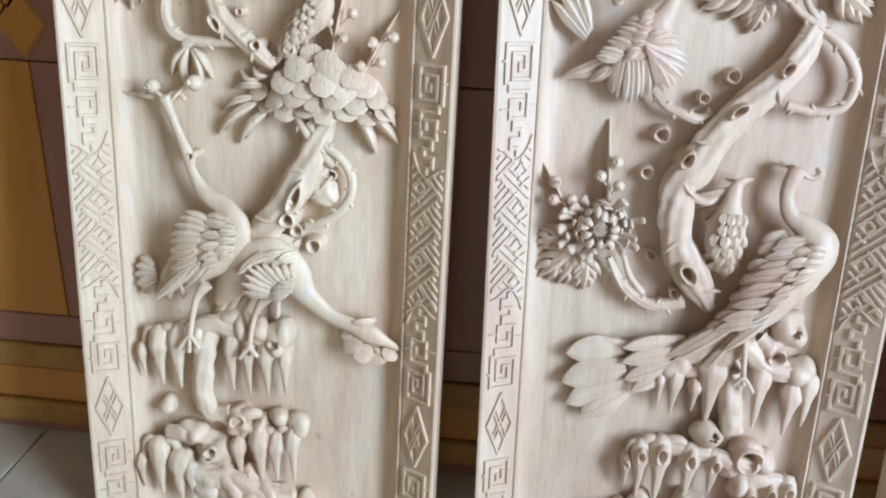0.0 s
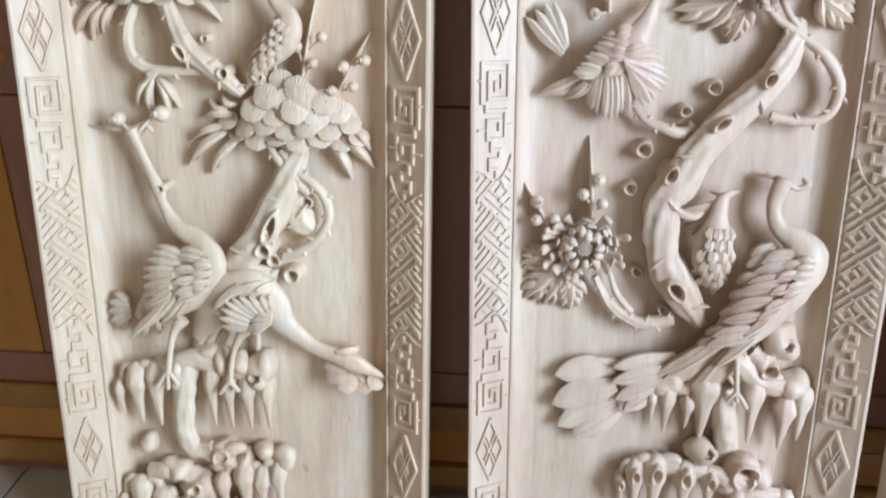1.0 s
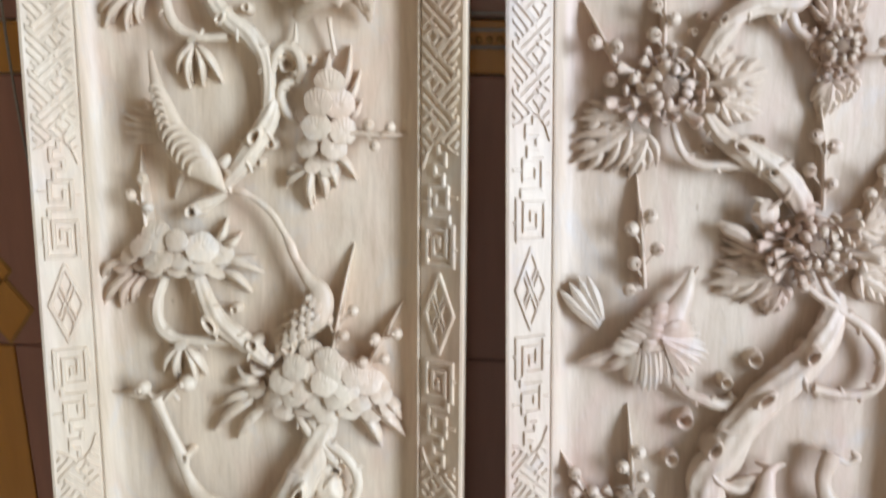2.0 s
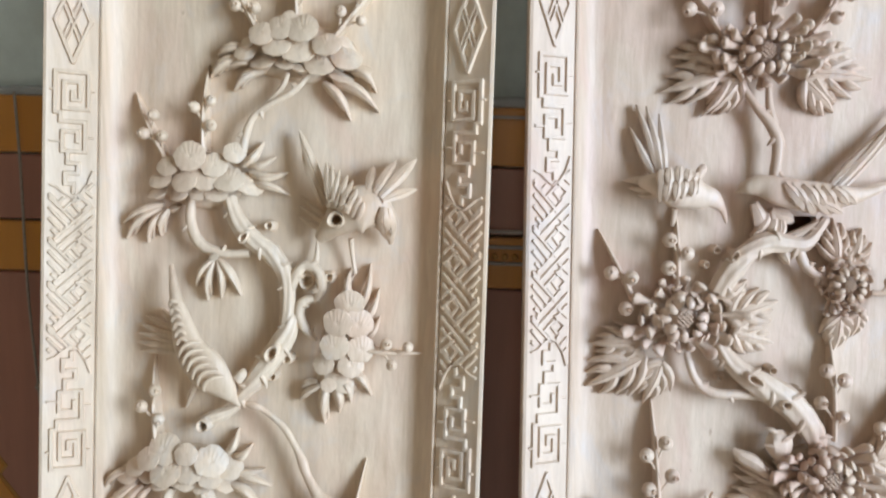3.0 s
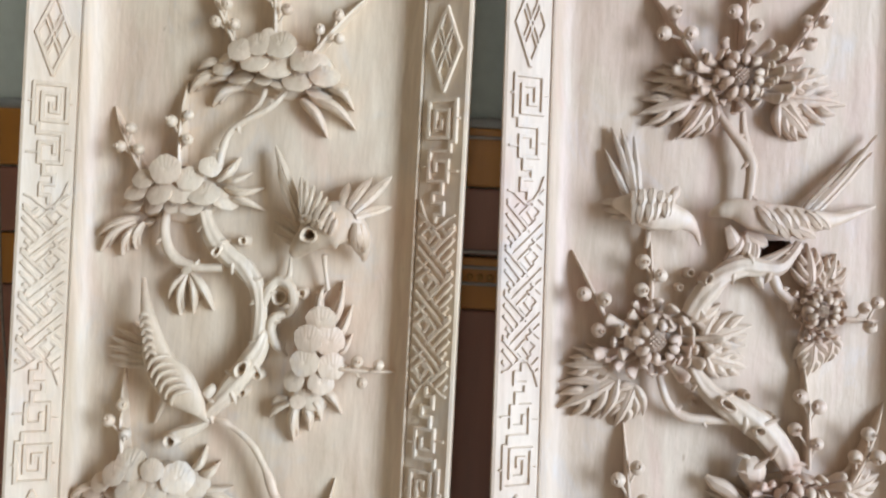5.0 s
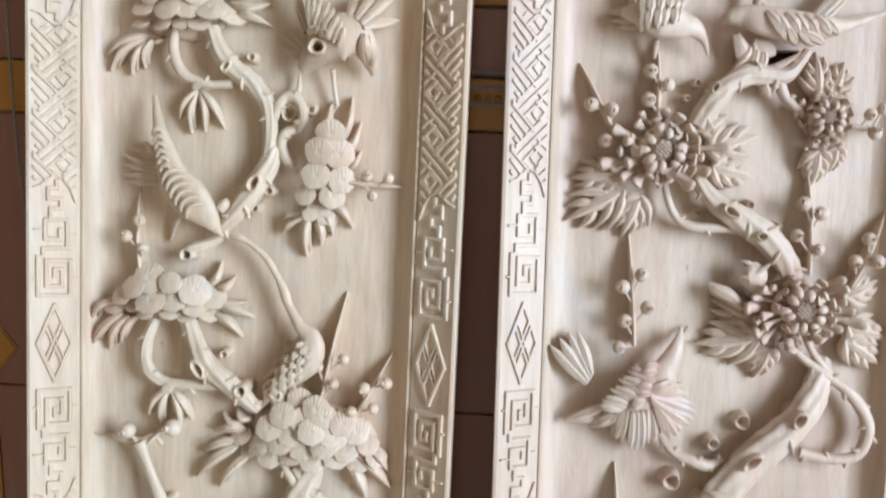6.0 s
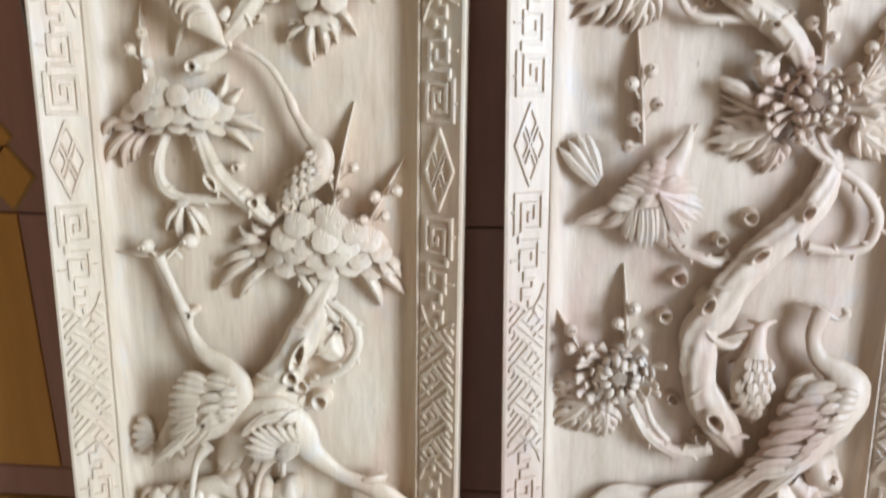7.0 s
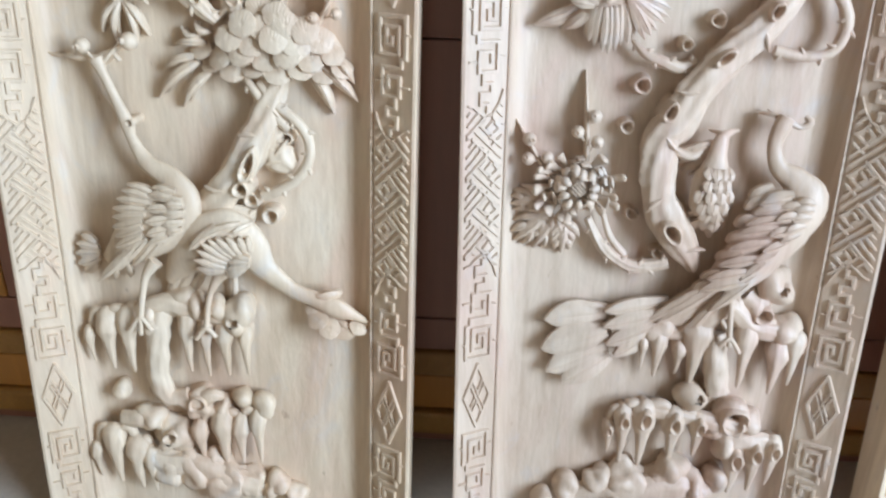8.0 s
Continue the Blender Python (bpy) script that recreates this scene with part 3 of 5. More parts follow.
def fan(sh, path, bases, tips, n, w, hb, ht):
    """A row of overlapping feathers whose feet lie along one line and whose ends lie along another."""
    b, t = smooth_path(bases, 16), smooth_path(tips, 16)
    for k in range(n):
        q = k / max(n - 1, 1)
        p0, p1 = b[round(q * (len(b) - 1))], t[round(q * (len(t) - 1))]
        g = random.uniform(-1, 1)
        on = [top_of(path, p0[0] + (p1[0] - p0[0]) * u, p0[1] + (p1[1] - p0[1]) * u) for u in (0.0, 0.5, 1.0)]
        h0, h1 = max(hb - 0.5, on[0] + 0.4), max(ht, on[2] + 1.5) + 0.9 * (k % 2)
        arch = max(1.6, on[1] + 1.4 - (h0 + h1) / 2)
        blade(sh, p0[0], p0[1], h0, p1[0] + g * 0.8, p1[1] - g, h1, w * random.uniform(0.92, 1.08), arch, g, "quill", 5.5, 0.13, 1.0, 14)


def bird(panel, name, label, body, plumes, feathers, legs=(), knots=(), fans=()):
    """One carved bird in one mesh. body: (x, z, h, r); plumes: plumage rows; feathers: (x0, z0, x1, z1, w, h); legs: limbs."""
    sh = Shape()
    tube(sh, body, 18, 6, 0.03, 0.8)
    path = smooth_path([(x, z, h - 0.2 * rise_of(r), r) for x, z, h, r in body], 5)
    for p in plumes:
        plumage(sh, path, *p)
    for x0, z0, x1, z1, w, h in feathers:
        blade(sh, x0, z0, h, x1, z1, max(5, h - 7), w, 3, random.uniform(-1.5, 1.5), "round" if w > 9 else "sharp", 5, 0.16, 0.7)
    for row in fans:
        fan(sh, path, *row)
    for leg in legs:
        tube(sh, leg, 8, 4, 0.02)
    for x, z, h, r, long, turn in knots:
        pierce(sh, x, z, r, long, turn)
        cup(sh, x, z, max(h * 0.6, top_of(path, x, z) - 0.5), r, long, turn, 3.5)
    return solid(name, sh, wood_of(panel), panel, label)


def rock(panel, label, limbs, blobs, drips, holes):
    """A scholar's rock: rounded limbs and lumps with hanging drips, each drip with an almond hollow."""
    sh = Shape()
    for l in limbs:
        tube(sh, [(x, z, h, r * 0.82) for x, z, h, r in l], 24, 8, 0.12, 1.0, 0.06)
    ob = solid("rock", sh, wood_of(panel), panel, label)
    for x, z, r in blobs:
        lump = Shape()
        ball(lump, x, z, 8, r * 0.92, r * 1.02, 12 + r * 0.35, 0.34, 26, 18)
        for hx, hz, hr, turn in holes:
            pierce(lump, hx, hz, hr * 0.95, 1.2, turn)
            if math.hypot(hx - x, hz - z) < r * 0.8:
                cup(lump, hx, hz, (19 + r * 0.35) / DEEP + 3, hr, 1.2, turn, 1.6)
        solid("lump", lump, wood_of(panel), ob)
    for (xa, za, ea, ra), (xb, zb, eb, rb) in zip(drips, drips[1:]):
        if xb - xa < 42:
            web = Shape()
            top, rw = max(za, zb), (ra + rb) * 0.26
            tube(web, [(xa, za - (za - ea) * 0.25, 10, rw * 0.7), (xa * 0.75 + xb * 0.25, top + rw * 0.3, 12, rw * 0.95), (xa * 0.25 + xb * 0.75, top + rw * 0.3, 12, rw * 0.95), (xb, zb - (zb - eb) * 0.25, 10, rw * 0.7)], 14, 5, 0.10)
            solid("web", web, wood_of(panel), ob)
    for x, z, z1, r in drips:
        d = Shape()
        L = z - z1
        sw = random.uniform(-1, 1)
        tube(d, [(x, z + r * 0.55, 10, r * 0.45), (x, z + r * 0.1, 14, r * 0.95), (x, z - L * 0.18, 17, r * 0.95), (x + sw * 0.5, z - L * 0.40, 16, r * 0.58), (x + sw, z - L * 0.70, 14, r * 0.36), (x + sw, z1, 11, r * 0.14)], 24, 6, 0.08, 1.0, 0.05)
        if r > 4.5 and "hollowed" in label:
            pierce(d, x, z - L * 0.10, r * 0.42, 1.8, 84 + sw * 8)
            cup(d, x, z - L * 0.10, 16.5 + rise_of(r), r * 0.42, 1.8, 84 + sw * 8, 1.1, 16)
        for side in (-1, 1):
            tube(d, [(x + side * r * 0.5, z + r * 0.5, 9, r * 0.3), (x + side * r * 0.62, z - L * 0.08, 14, r * 0.42), (x + side * r * 0.34, z - L * 0.32, 14, r * 0.28), (x + sw, z - L * 0.62, 13, r * 0.14)], 10, 4, 0.04)
        solid("drip", d, wood_of(panel), ob)
    return ob


def wood_knot(panel, x, z, r):
    """A small brown knot of the board itself, worn almost flush."""
    sh = Shape()
    ball(sh, x, z, 0, r, r * 1.15, 0.6, 0.12, 14, 8)
    solid("wood_knot", sh, KNOT, panel, "small brown knot in the board")


# ---- fret borders ----
SLOPE = math.degrees(math.atan2(0.021, 0.041))


def bar(sh, a, b, w=3.9, t=2.8):
    """A raised band of a border between two places (across, along), in millimetres, on the border's own slope."""
    d = Vector((b[0] - a[0], b[1] - a[1]))
    if d.length < 0.5:
        return
    d.normalize()
    n = Vector((-d.y, d.x))
    t += 0.16 if abs(d.x) < 0.1 or d.x * d.y > 0.01 else 0.0
    v = []
    for hgt, k, e in ((-0.6, 0.62, 0.5), (t, 0.40, 0.28)):
        for p, s in ((a, -1), (b, 1)):
            for side in (-1, 1):
                q = Vector(p) + d * s * w * e + n * side * w * k
                v.append(Vector((q.x / 1000, -hgt / 1000, q.y / 1000)))
    sh.add(v, [(4, 5, 7, 6), (0, 1, 5, 4), (2, 6, 7, 3), (0, 4, 6, 2), (1, 3, 7, 5)])


def line(sh, pts, f, g, w=3.9):
    for a, b in zip(pts, pts[1:]):
        bar(sh, (f * a[0], g * a[1]), (f * b[0], g * b[1]), w)


def lozenge(f):
    sh = Shape()
    a, b = 16.5, 41.0
    for sx in (-1, 1):
        for sz in (-1, 1):
            line(sh, [(sx * a, 0), (0, sz * b)], f, 1)
    for s in (-1, 1):
        for o in (-0.07, 0.07):
            line(sh, [(-a / 2 + o * a * 1.0, s * b / 2 + s * o * b), (a / 2 + o * a, -s * b / 2 + s * o * b)], f, 1, 2.0)
    return sh


def key_fret(f, g):
    sh = Shape()
    line(sh, [(-16, 92), (-16, 51), (15, 51), (15, 88), (-8, 88), (-8, 61), (7, 61), (7, 79), (0, 79), (0, 71)], f, g)
    line(sh, [(-16, 92), (-11, 92), (-11, 101), (12, 101), (12, 131), (-9, 131), (-9, 111), (5, 111), (5, 121)], f, g)
    line(sh, [(-4, 131), (-4, 143), (6, 143), (6, 153), (-6, 153), (-6, 164), (2, 164), (2, 172)], f, g)
    for a, b in (((15, 69), (20, 69)), ((-16, 69), (-20, 69)), ((12, 116), (20, 116)), ((-9, 121), (-20, 121))):
        line(sh, [a, b], f, g, 2.0)
    return sh


KEY_LATTICE = (((-15, -36), (18, -4)), ((-13, -45), (20, -14)), ((-8, -52), (4, -40)), ((8, -36), (20, -25)),
               ((-20, -5), (-2, -25)), ((-20, -16), (-9, -28)), ((-20, 5), (5, -20)), ((9, -28), (20, -37)), ((6, -36), (20, -48)),
               ((2, -46), (8, -40)), ((2, -46), (8, -53)), ((-4, -51), (3, -58)), ((-20, -36), (-14, -42)), ((11, -52), (17, -46)), ((-17, -28), (-12, -33)))


def lattice(f, g):
    """A slanting key lattice between two bracketed ends."""
    sh = Shape()
    for e in (-1, 1):
        line(sh, [(20, e * 104), (15, e * 90), (8, e * 80), (0, e * 76), (-7, e * 81), (-14, e * 87), (-20, e * 89)], f, 1, 1.8)

    def inside(x, z):
        return abs(x) < 20.3 and abs(z) < 76 + (abs(x) > 7) * 6 + (x > 12) * 10

    for k in range(-3, 4):
        for a, b in KEY_LATTICE:
            run = []
            for i in range(25):
                x = a[0] + (b[0] - a[0]) * i / 24
                z = -g * (a[1] + (b[1] - a[1]) * i / 24 + 44.5 * k + 26)
                if inside(x, z):
                    run.append((x, z))
            if len(run) > 3:
                bar(sh, (f * run[0][0], run[0][1]), (f * run[-1][0], run[-1][1]), 3.0, 2.6)
    return sh


def border_carving(rails, wood):
    for rail, f in zip(rails, (1, -1)):
        base = pose(0, -0.001, 0, 0, 0, f * SLOPE)
        made = {}

        def put(name, key, make, z):
            m = base @ pose(0, 0, z)
            if key in made:
                share(made[key], name, rail, m)
            else:
                made[key] = solid(name, make(), wood, rail, m=m, angle=30)

        P = 0.508
        for n in (-1, 0, 1):
            put("lozenge", "z", lambda: lozenge(f), n * P)
            put("key_fret", "up", lambda: key_fret(f, 1), n * P)
            put("key_fret", "down", lambda: key_fret(f, -1), n * P)
        for n in (-1, 0):
            g = 1 if n == -1 else -1
            put("lattice", g, lambda: lattice(f, g), n * P + P / 2)


border_carving(LEFT_RAILS, WOOD_A)
border_carving(RIGHT_RAILS, WOOD_B)
border_carving(THIRD_RAILS[:1], WOOD_A)


# ---- the carving, by panel, from the top down ----

# left panel: uppermost pine spray and its stems
pine(LEFT, [(157, 479, 7), (173, 484, 10.8), (175, 494, 7.2), (192, 500, 12), (191, 475, 12), (211, 507, 13.2), (208, 489, 13.2), (232, 471, 10.8), (234, 506, 14.4), (250, 473, 14.4), (229, 487, 16.8), (258, 491, 13.2), (276, 480, 14.4), (290, 470, 9.9), (270, 463, 12), (219, 518, 6.6), (275, 495, 6), (215, 473, 8.8)],
     [(167, 480, 133, 459, 14.4), (192, 469, 158, 446, 13.2), (170, 489, 140, 481, 13.2), (264, 457, 309, 428, 15.6), (252, 456, 280, 419, 14.4), (281, 468, 306, 448, 10.8), (180, 474, 148, 467, 9.6)])
twig(LEFT, 182, 509, 144, 584, [(174, 547, 6), (163, 529, 6), (183, 527, 6)])
twig(LEFT, 225, 513, 220, 616, [(235, 567, 5.5), (217, 557, 5.5), (236, 544, 6)])
twig(LEFT, 262, 499, 321, 572, [(289, 540, 6), (270, 525, 6), (291, 516, 5.5)])
branch(LEFT, [(238, 463, 12, 2.2), (225, 447, 14, 3.3), (201, 432, 14, 3.8), (184, 420, 14, 3.5), (176, 403, 14, 4.2), (172, 382, 14, 4.2)], thorns=3)
branch(LEFT, [(216, 464, 12, 2.8), (211, 450, 12, 3), (197, 434, 12, 3), (186, 424, 12, 2.4)])

# left panel: second pine spray, loop of branches
pine(LEFT, [(78, 326, 7.2), (84, 339, 9.6), (96, 324, 7.7), (90, 352, 10.8), (108, 338, 9), (98, 366, 11), (117, 351, 12), (129, 340, 9.6), (147, 340, 10.8), (122, 376, 14.4), (137, 356, 14.4), (161, 354, 14.4), (146, 368, 12.1), (179, 351, 14.4), (166, 381, 10.2)],
     [(86, 327, 43, 305, 9.6), (85, 323, 47, 289, 9.6), (89, 320, 70, 286, 9), (93, 322, 84, 293, 8.4), (169, 368, 190, 394, 12), (177, 362, 217, 364, 12), (181, 351, 219, 340, 10.8), (175, 369, 203, 379, 9)])
twig(LEFT, 93, 372, 53, 442, [(81, 417, 6), (71, 398, 6), (90, 396, 6)])
twig(LEFT, 131, 382, 130, 472, [(123, 426, 6), (140, 433, 5.5), (140, 408, 6)])
branch(LEFT, [(119, 337, 10, 4.2), (118, 314, 12, 5.4), (124, 295, 13, 6), (137, 283, 13, 6), (158, 278, 13, 4.5), (181, 280, 12, 4.8)], thorns=2)
branch(LEFT, [(158, 335, 12, 7.2), (168, 312, 14, 9), (184, 295, 15, 10.2), (205, 280, 15, 10.2), (218, 261, 14, 8.4), (222, 235, 12, 7.8), (222, 206, 12, 8.4)], extra=((200, 308, 20, 5.4, 1, 0), (178, 296, 25, 4.4, 1.8, 50), ))
pine(LEFT, [(148, 275, 4.8)],
     [(143, 273, 122, 242, 8.4), (143, 271, 135, 227, 8.2), (145, 271, 149, 230, 7.7), (145, 273, 170, 234, 9)])
branch(LEFT, [(223, 240, 12, 5), (231, 260, 14, 5.4), (240, 269, 14, 5.4), (252, 264, 14, 5.4), (257, 248, 14, 5.4), (252, 234, 12, 3.8)], thorns=3, extra=((240, 252, 16, 10.2, 1, 0), (263, 257, 16, 6, 1, 0), ))
branch(LEFT, [(251, 191, 8, 2.4), (239, 206, 12, 5.4), (234, 220, 12, 5.5), (239, 232, 12, 5.4), (257, 236, 10, 2.8)], thorns=4)
branch(LEFT, [(249, 293, 6, 1.2), (250, 276, 10, 3), (245, 261, 12, 3.3)])
bird(LEFT, "bird", "small carved bird with raised striped wing", [(254, 297, 14, 6), (271, 313, 22, 14.4), (289, 326, 26, 22.8), (307, 328, 27, 22), (320, 319, 22, 14.3), (326, 303, 14, 6), (326, 294, 10, 2.4)],
     [],
     [(260, 306, 228, 319, 6, 14), (262, 311, 229, 330, 5, 14), (264, 317, 231, 340, 6, 14)],
     [[(286, 298, 14, 3), (287, 281, 10, 2.2), (290, 262, 8, 2.4)]], [(274, 317, 29, 7.5, 1.1, 20)],
     fans=[([(264, 333), (259, 332)], [(229, 407), (234, 383)], 2, 10, 24, 14),
           ([(305, 348), (316, 343), (321, 337)], [(306, 372), (329, 379), (350, 381), (351, 351)], 4, 10, 14, 10),
           ([(322, 331), (326, 330)], [(322, 298), (329, 302)], 2, 13, 14, 12),
           ([(266, 333), (278, 328), (296, 318)], [(262, 375), (286, 359), (304, 334)], 8, 7, 30, 27),
           ([(264, 330), (282, 325)], [(273, 336), (290, 332)], 4, 7, 31, 30)])

# left panel: hanging pine chain
pine(LEFT, [(289, 233, 13.8), (278, 214, 13.2), (297, 212, 14.4), (275, 190, 13.2), (300, 186, 13), (290, 169, 12.1), (262, 169, 10.2), (274, 154, 11), (259, 147, 9.4), (282, 148, 9.4), (265, 138, 9)],
     [(289, 227, 285, 267, 12), (293, 221, 305, 272, 10.8), (297, 207, 315, 247, 10.8), (300, 195, 316, 217, 8.8), (292, 224, 278, 261, 8.4)], tip=0.08)
pine(LEFT, [(269, 149, 7.2)],
     [(264, 147, 262, 103, 14.4), (270, 147, 277, 115, 12), (276, 152, 289, 126, 9.6), (256, 144, 235, 126, 9.6), (282, 163, 310, 135, 10.2), (253, 148, 236, 138, 7.2)])
twig(LEFT, 300, 184, 365, 181, [(326, 192, 6), (348, 190, 5.5), (332, 171, 5.5)])

# left panel: bird with folded wing and the crane beneath it
bird(LEFT, "bird", "small carved bird, wing raised, perched on a branch", [(100, 264, 14, 2.4), (107, 240, 20, 5.4), (116, 212, 24, 10.2), (127, 183, 26, 15.6), (145, 161, 27, 20.4), (161, 142, 22, 13.2), (169, 129, 16, 5.4), (175, 121, 14, 2.4)],
     [(155, 148, 125, 188, 3, 22, 12, 6, 1, 6, 25.2), (123, 188, 108, 232, 2.4, 18, 12, 6, 1, 4.8, 11.4)],
     [(111, 189, 63, 201, 7.8, 14), (111, 184, 60, 191, 7.8, 14), (113, 180, 61, 181, 7.8, 14), (114, 176, 64, 172, 7.8, 14), (110, 195, 68, 209, 7.2, 13), (108, 201, 86, 217, 7.2, 13), (129, 151, 113, 112, 5.4, 12)],
     [[(174, 150, 20, 6), (179, 156, 20, 5.4), (180, 160, 18, 2.4)]], [])
branch(LEFT, [(227, 215, 12, 7.8), (222, 197, 14, 10.2), (210, 177, 15, 11.4), (194, 153, 14, 10.8), (181, 137, 13, 7.8), (171, 124, 12, 5.4)], thorns=2, extra=((210, 179, 27, 7.2, 1.6, 60), (222, 171, 22, 6, 1, 0), (207, 152, 20, 5.4, 1, 0), ))
bird(LEFT, "crane", "carved crane bending its long neck", [(178, 123, 12, 1.6), (191, 121, 14, 4.2), (201, 117, 14, 3), (222, 101, 15, 3.6), (236, 79, 15, 3.6), (243, 65, 16, 5.4), (248, 52, 16, 4.8), (260, 33, 18, 6.6), (274, 19, 20, 12), (270, -2, 22, 16.8), (251, -21, 20, 13), (234, -42, 16, 5.4), (218, -62, 10, 2)],
     [(270, 14, 229, -45, 15.6, 18, 10, 8, 4, 13, 8.4)],
     [(243, -30, 218, -65, 6, 14), (236, -34, 212, -64, 4.8, 12)],
     [[(255, -29, 14, 3), (251, -52, 12, 2.4), (250, -75, 12, 2.6)], [(238, -76, 12, 2), (250, -71, 13, 2.4), (260, -75, 12, 1.8)]], [])
branch(LEFT, [(133, 98, 16, 7.8), (146, 106, 14, 7.8), (161, 113, 12, 5.8), (173, 120, 12, 3.6)], extra=((140, 101, 27, 7.8, 1, 0), ))

# left panel: third pine spray with its loop
pine(LEFT, [(55, 41, 11.7), (67, 53, 10.4), (80, 44, 9.6), (83, 64, 11.7), (92, 36, 9.6), (99, 74, 15.6), (124, 71, 10.8), (120, 40, 10.8), (102, 51, 14.4), (138, 37, 10.8), (126, 53, 13.2), (160, 38, 10.8), (148, 63, 15.6), (166, 55, 12), (148, 47, 12)],
     [(63, 32, 28, -7, 14), (71, 30, 48, -10, 14), (80, 31, 60, -3, 9.6), (156, 66, 170, 93, 10.8), (166, 64, 185, 78, 11.7), (168, 45, 207, 34, 10.8), (162, 37, 194, 12, 12), (162, 52, 199, 52, 9.6), (56, 46, 28, 22, 9.6)])
twig(LEFT, 88, 70, 78, 168, [(73, 117, 6.5), (87, 134, 6.5), (91, 104, 6.5)])
branch(LEFT, [(102, 29, 10, 5.2), (94, 5, 13, 6.5), (94, -20, 14, 7.2), (109, -37, 14, 6.6), (136, -41, 13, 6), (173, -39, 12, 6.5)], thorns=3)
branch(LEFT, [(137, 33, 12, 9.1), (146, 10, 14, 10.2), (161, -17, 16, 11.4), (183, -35, 15, 10.8), (202, -51, 14, 9.8), (217, -64, 12, 5.4)], extra=((154, -20, 26, 6.5, 2, -55), (200, -41, 28, 7.8, 1, 0), (177, -6, 20, 5.2, 1, 0), ))
branch(LEFT, [(226, -44, 12, 7.2), (234, -48, 13, 7.8), (236, -60, 10, 4.6)], extra=((237, -43, 22, 7.8, 1, 0), ))
pine(LEFT, [(122, -43, 5.8)],
     [(116, -46, 92, -81, 9.8), (116, -47, 106, -91, 9.6), (118, -47, 127, -93, 10.4), (119, -47, 141, -83, 10.4)])

# left panel: middle pine spray
pine(LEFT, [(207, -108, 11), (231, -113, 13), (255, -108, 13), (279, -113, 13), (303, -108, 13), (326, -113, 13), (345, -108, 11), (196, -94, 11), (219, -99, 13), (243, -94, 13), (267, -99, 13), (291, -94, 13), (314, -99, 13), (336, -94, 11), (231, -79, 13), (255, -84, 13), (278, -79, 13), (302, -84, 13), (324, -79, 13), (246, -64, 13), (268, -69, 13), (290, -64, 13), (310, -69, 13), (262, -50, 13), (281, -55, 13)],
     [(202, -87, 164, -93, 11.7), (199, -79, 175, -72, 9.1), (192, -107, 146, -148, 15.4), (205, -116, 172, -157, 14.3), (189, -101, 153, -118, 11.7), (208, -77, 190, -65, 9.8), (311, -114, 335, -158, 18.2), (325, -109, 361, -144, 15.6), (338, -100, 357, -125, 11.2)], rays=1, tip=0.42)
twig(LEFT, 284, -50, 306, 67, [(281, -11, 6), (308, -1, 6), (298, -28, 6)])
twig(LEFT, 320, -67, 359, 8, [(331, -31, 6.5), (354, -24, 6.5), (341, -52, 6), (318, -57, 6)])
branch(LEFT, [(241, -119, 10, 3.6), (257, -140, 13, 5.6), (273, -159, 14, 5.8), (289, -173, 14, 5.4)], thorns=4)
branch(LEFT, [(259, -119, 10, 4.2), (273, -143, 12, 4.6), (288, -165, 13, 4.8)])
branch(LEFT, [(285, -119, 10, 3.9), (278, -138, 12, 4.2), (281, -156, 12, 4.2)])

# left panel: lower trunk and ring
branch(LEFT, [(282, -108, 4, 8.4), (272, -134, 9, 14.3), (262, -163, 14, 16.8), (247, -195, 17, 19.5), (228, -227, 17, 18), (205, -256, 14, 18.2), (183, -280, 10, 16.5)], "trunk", extra=((246, -211, 34, 8.4, 2.9, 68), (236, -239, 34, 11, 1, 0), ))
branch(LEFT, [(257, -125, 12, 4.2), (275, -148, 14, 5.8), (296, -163, 15, 5.8), (309, -183, 15, 5.8), (309, -206, 15, 5.8), (296, -227, 15, 6.3), (277, -241, 13, 6.3), (256, -250, 11, 6.3)], thorns=9)
branch(LEFT, [(290, -216, 8, 10.4), (277, -206, 10, 18.2), (271, -190, 10, 12), (280, -177, 8, 7.8)], extra=((284, -185, 22, 8.4, 1, 0), ))

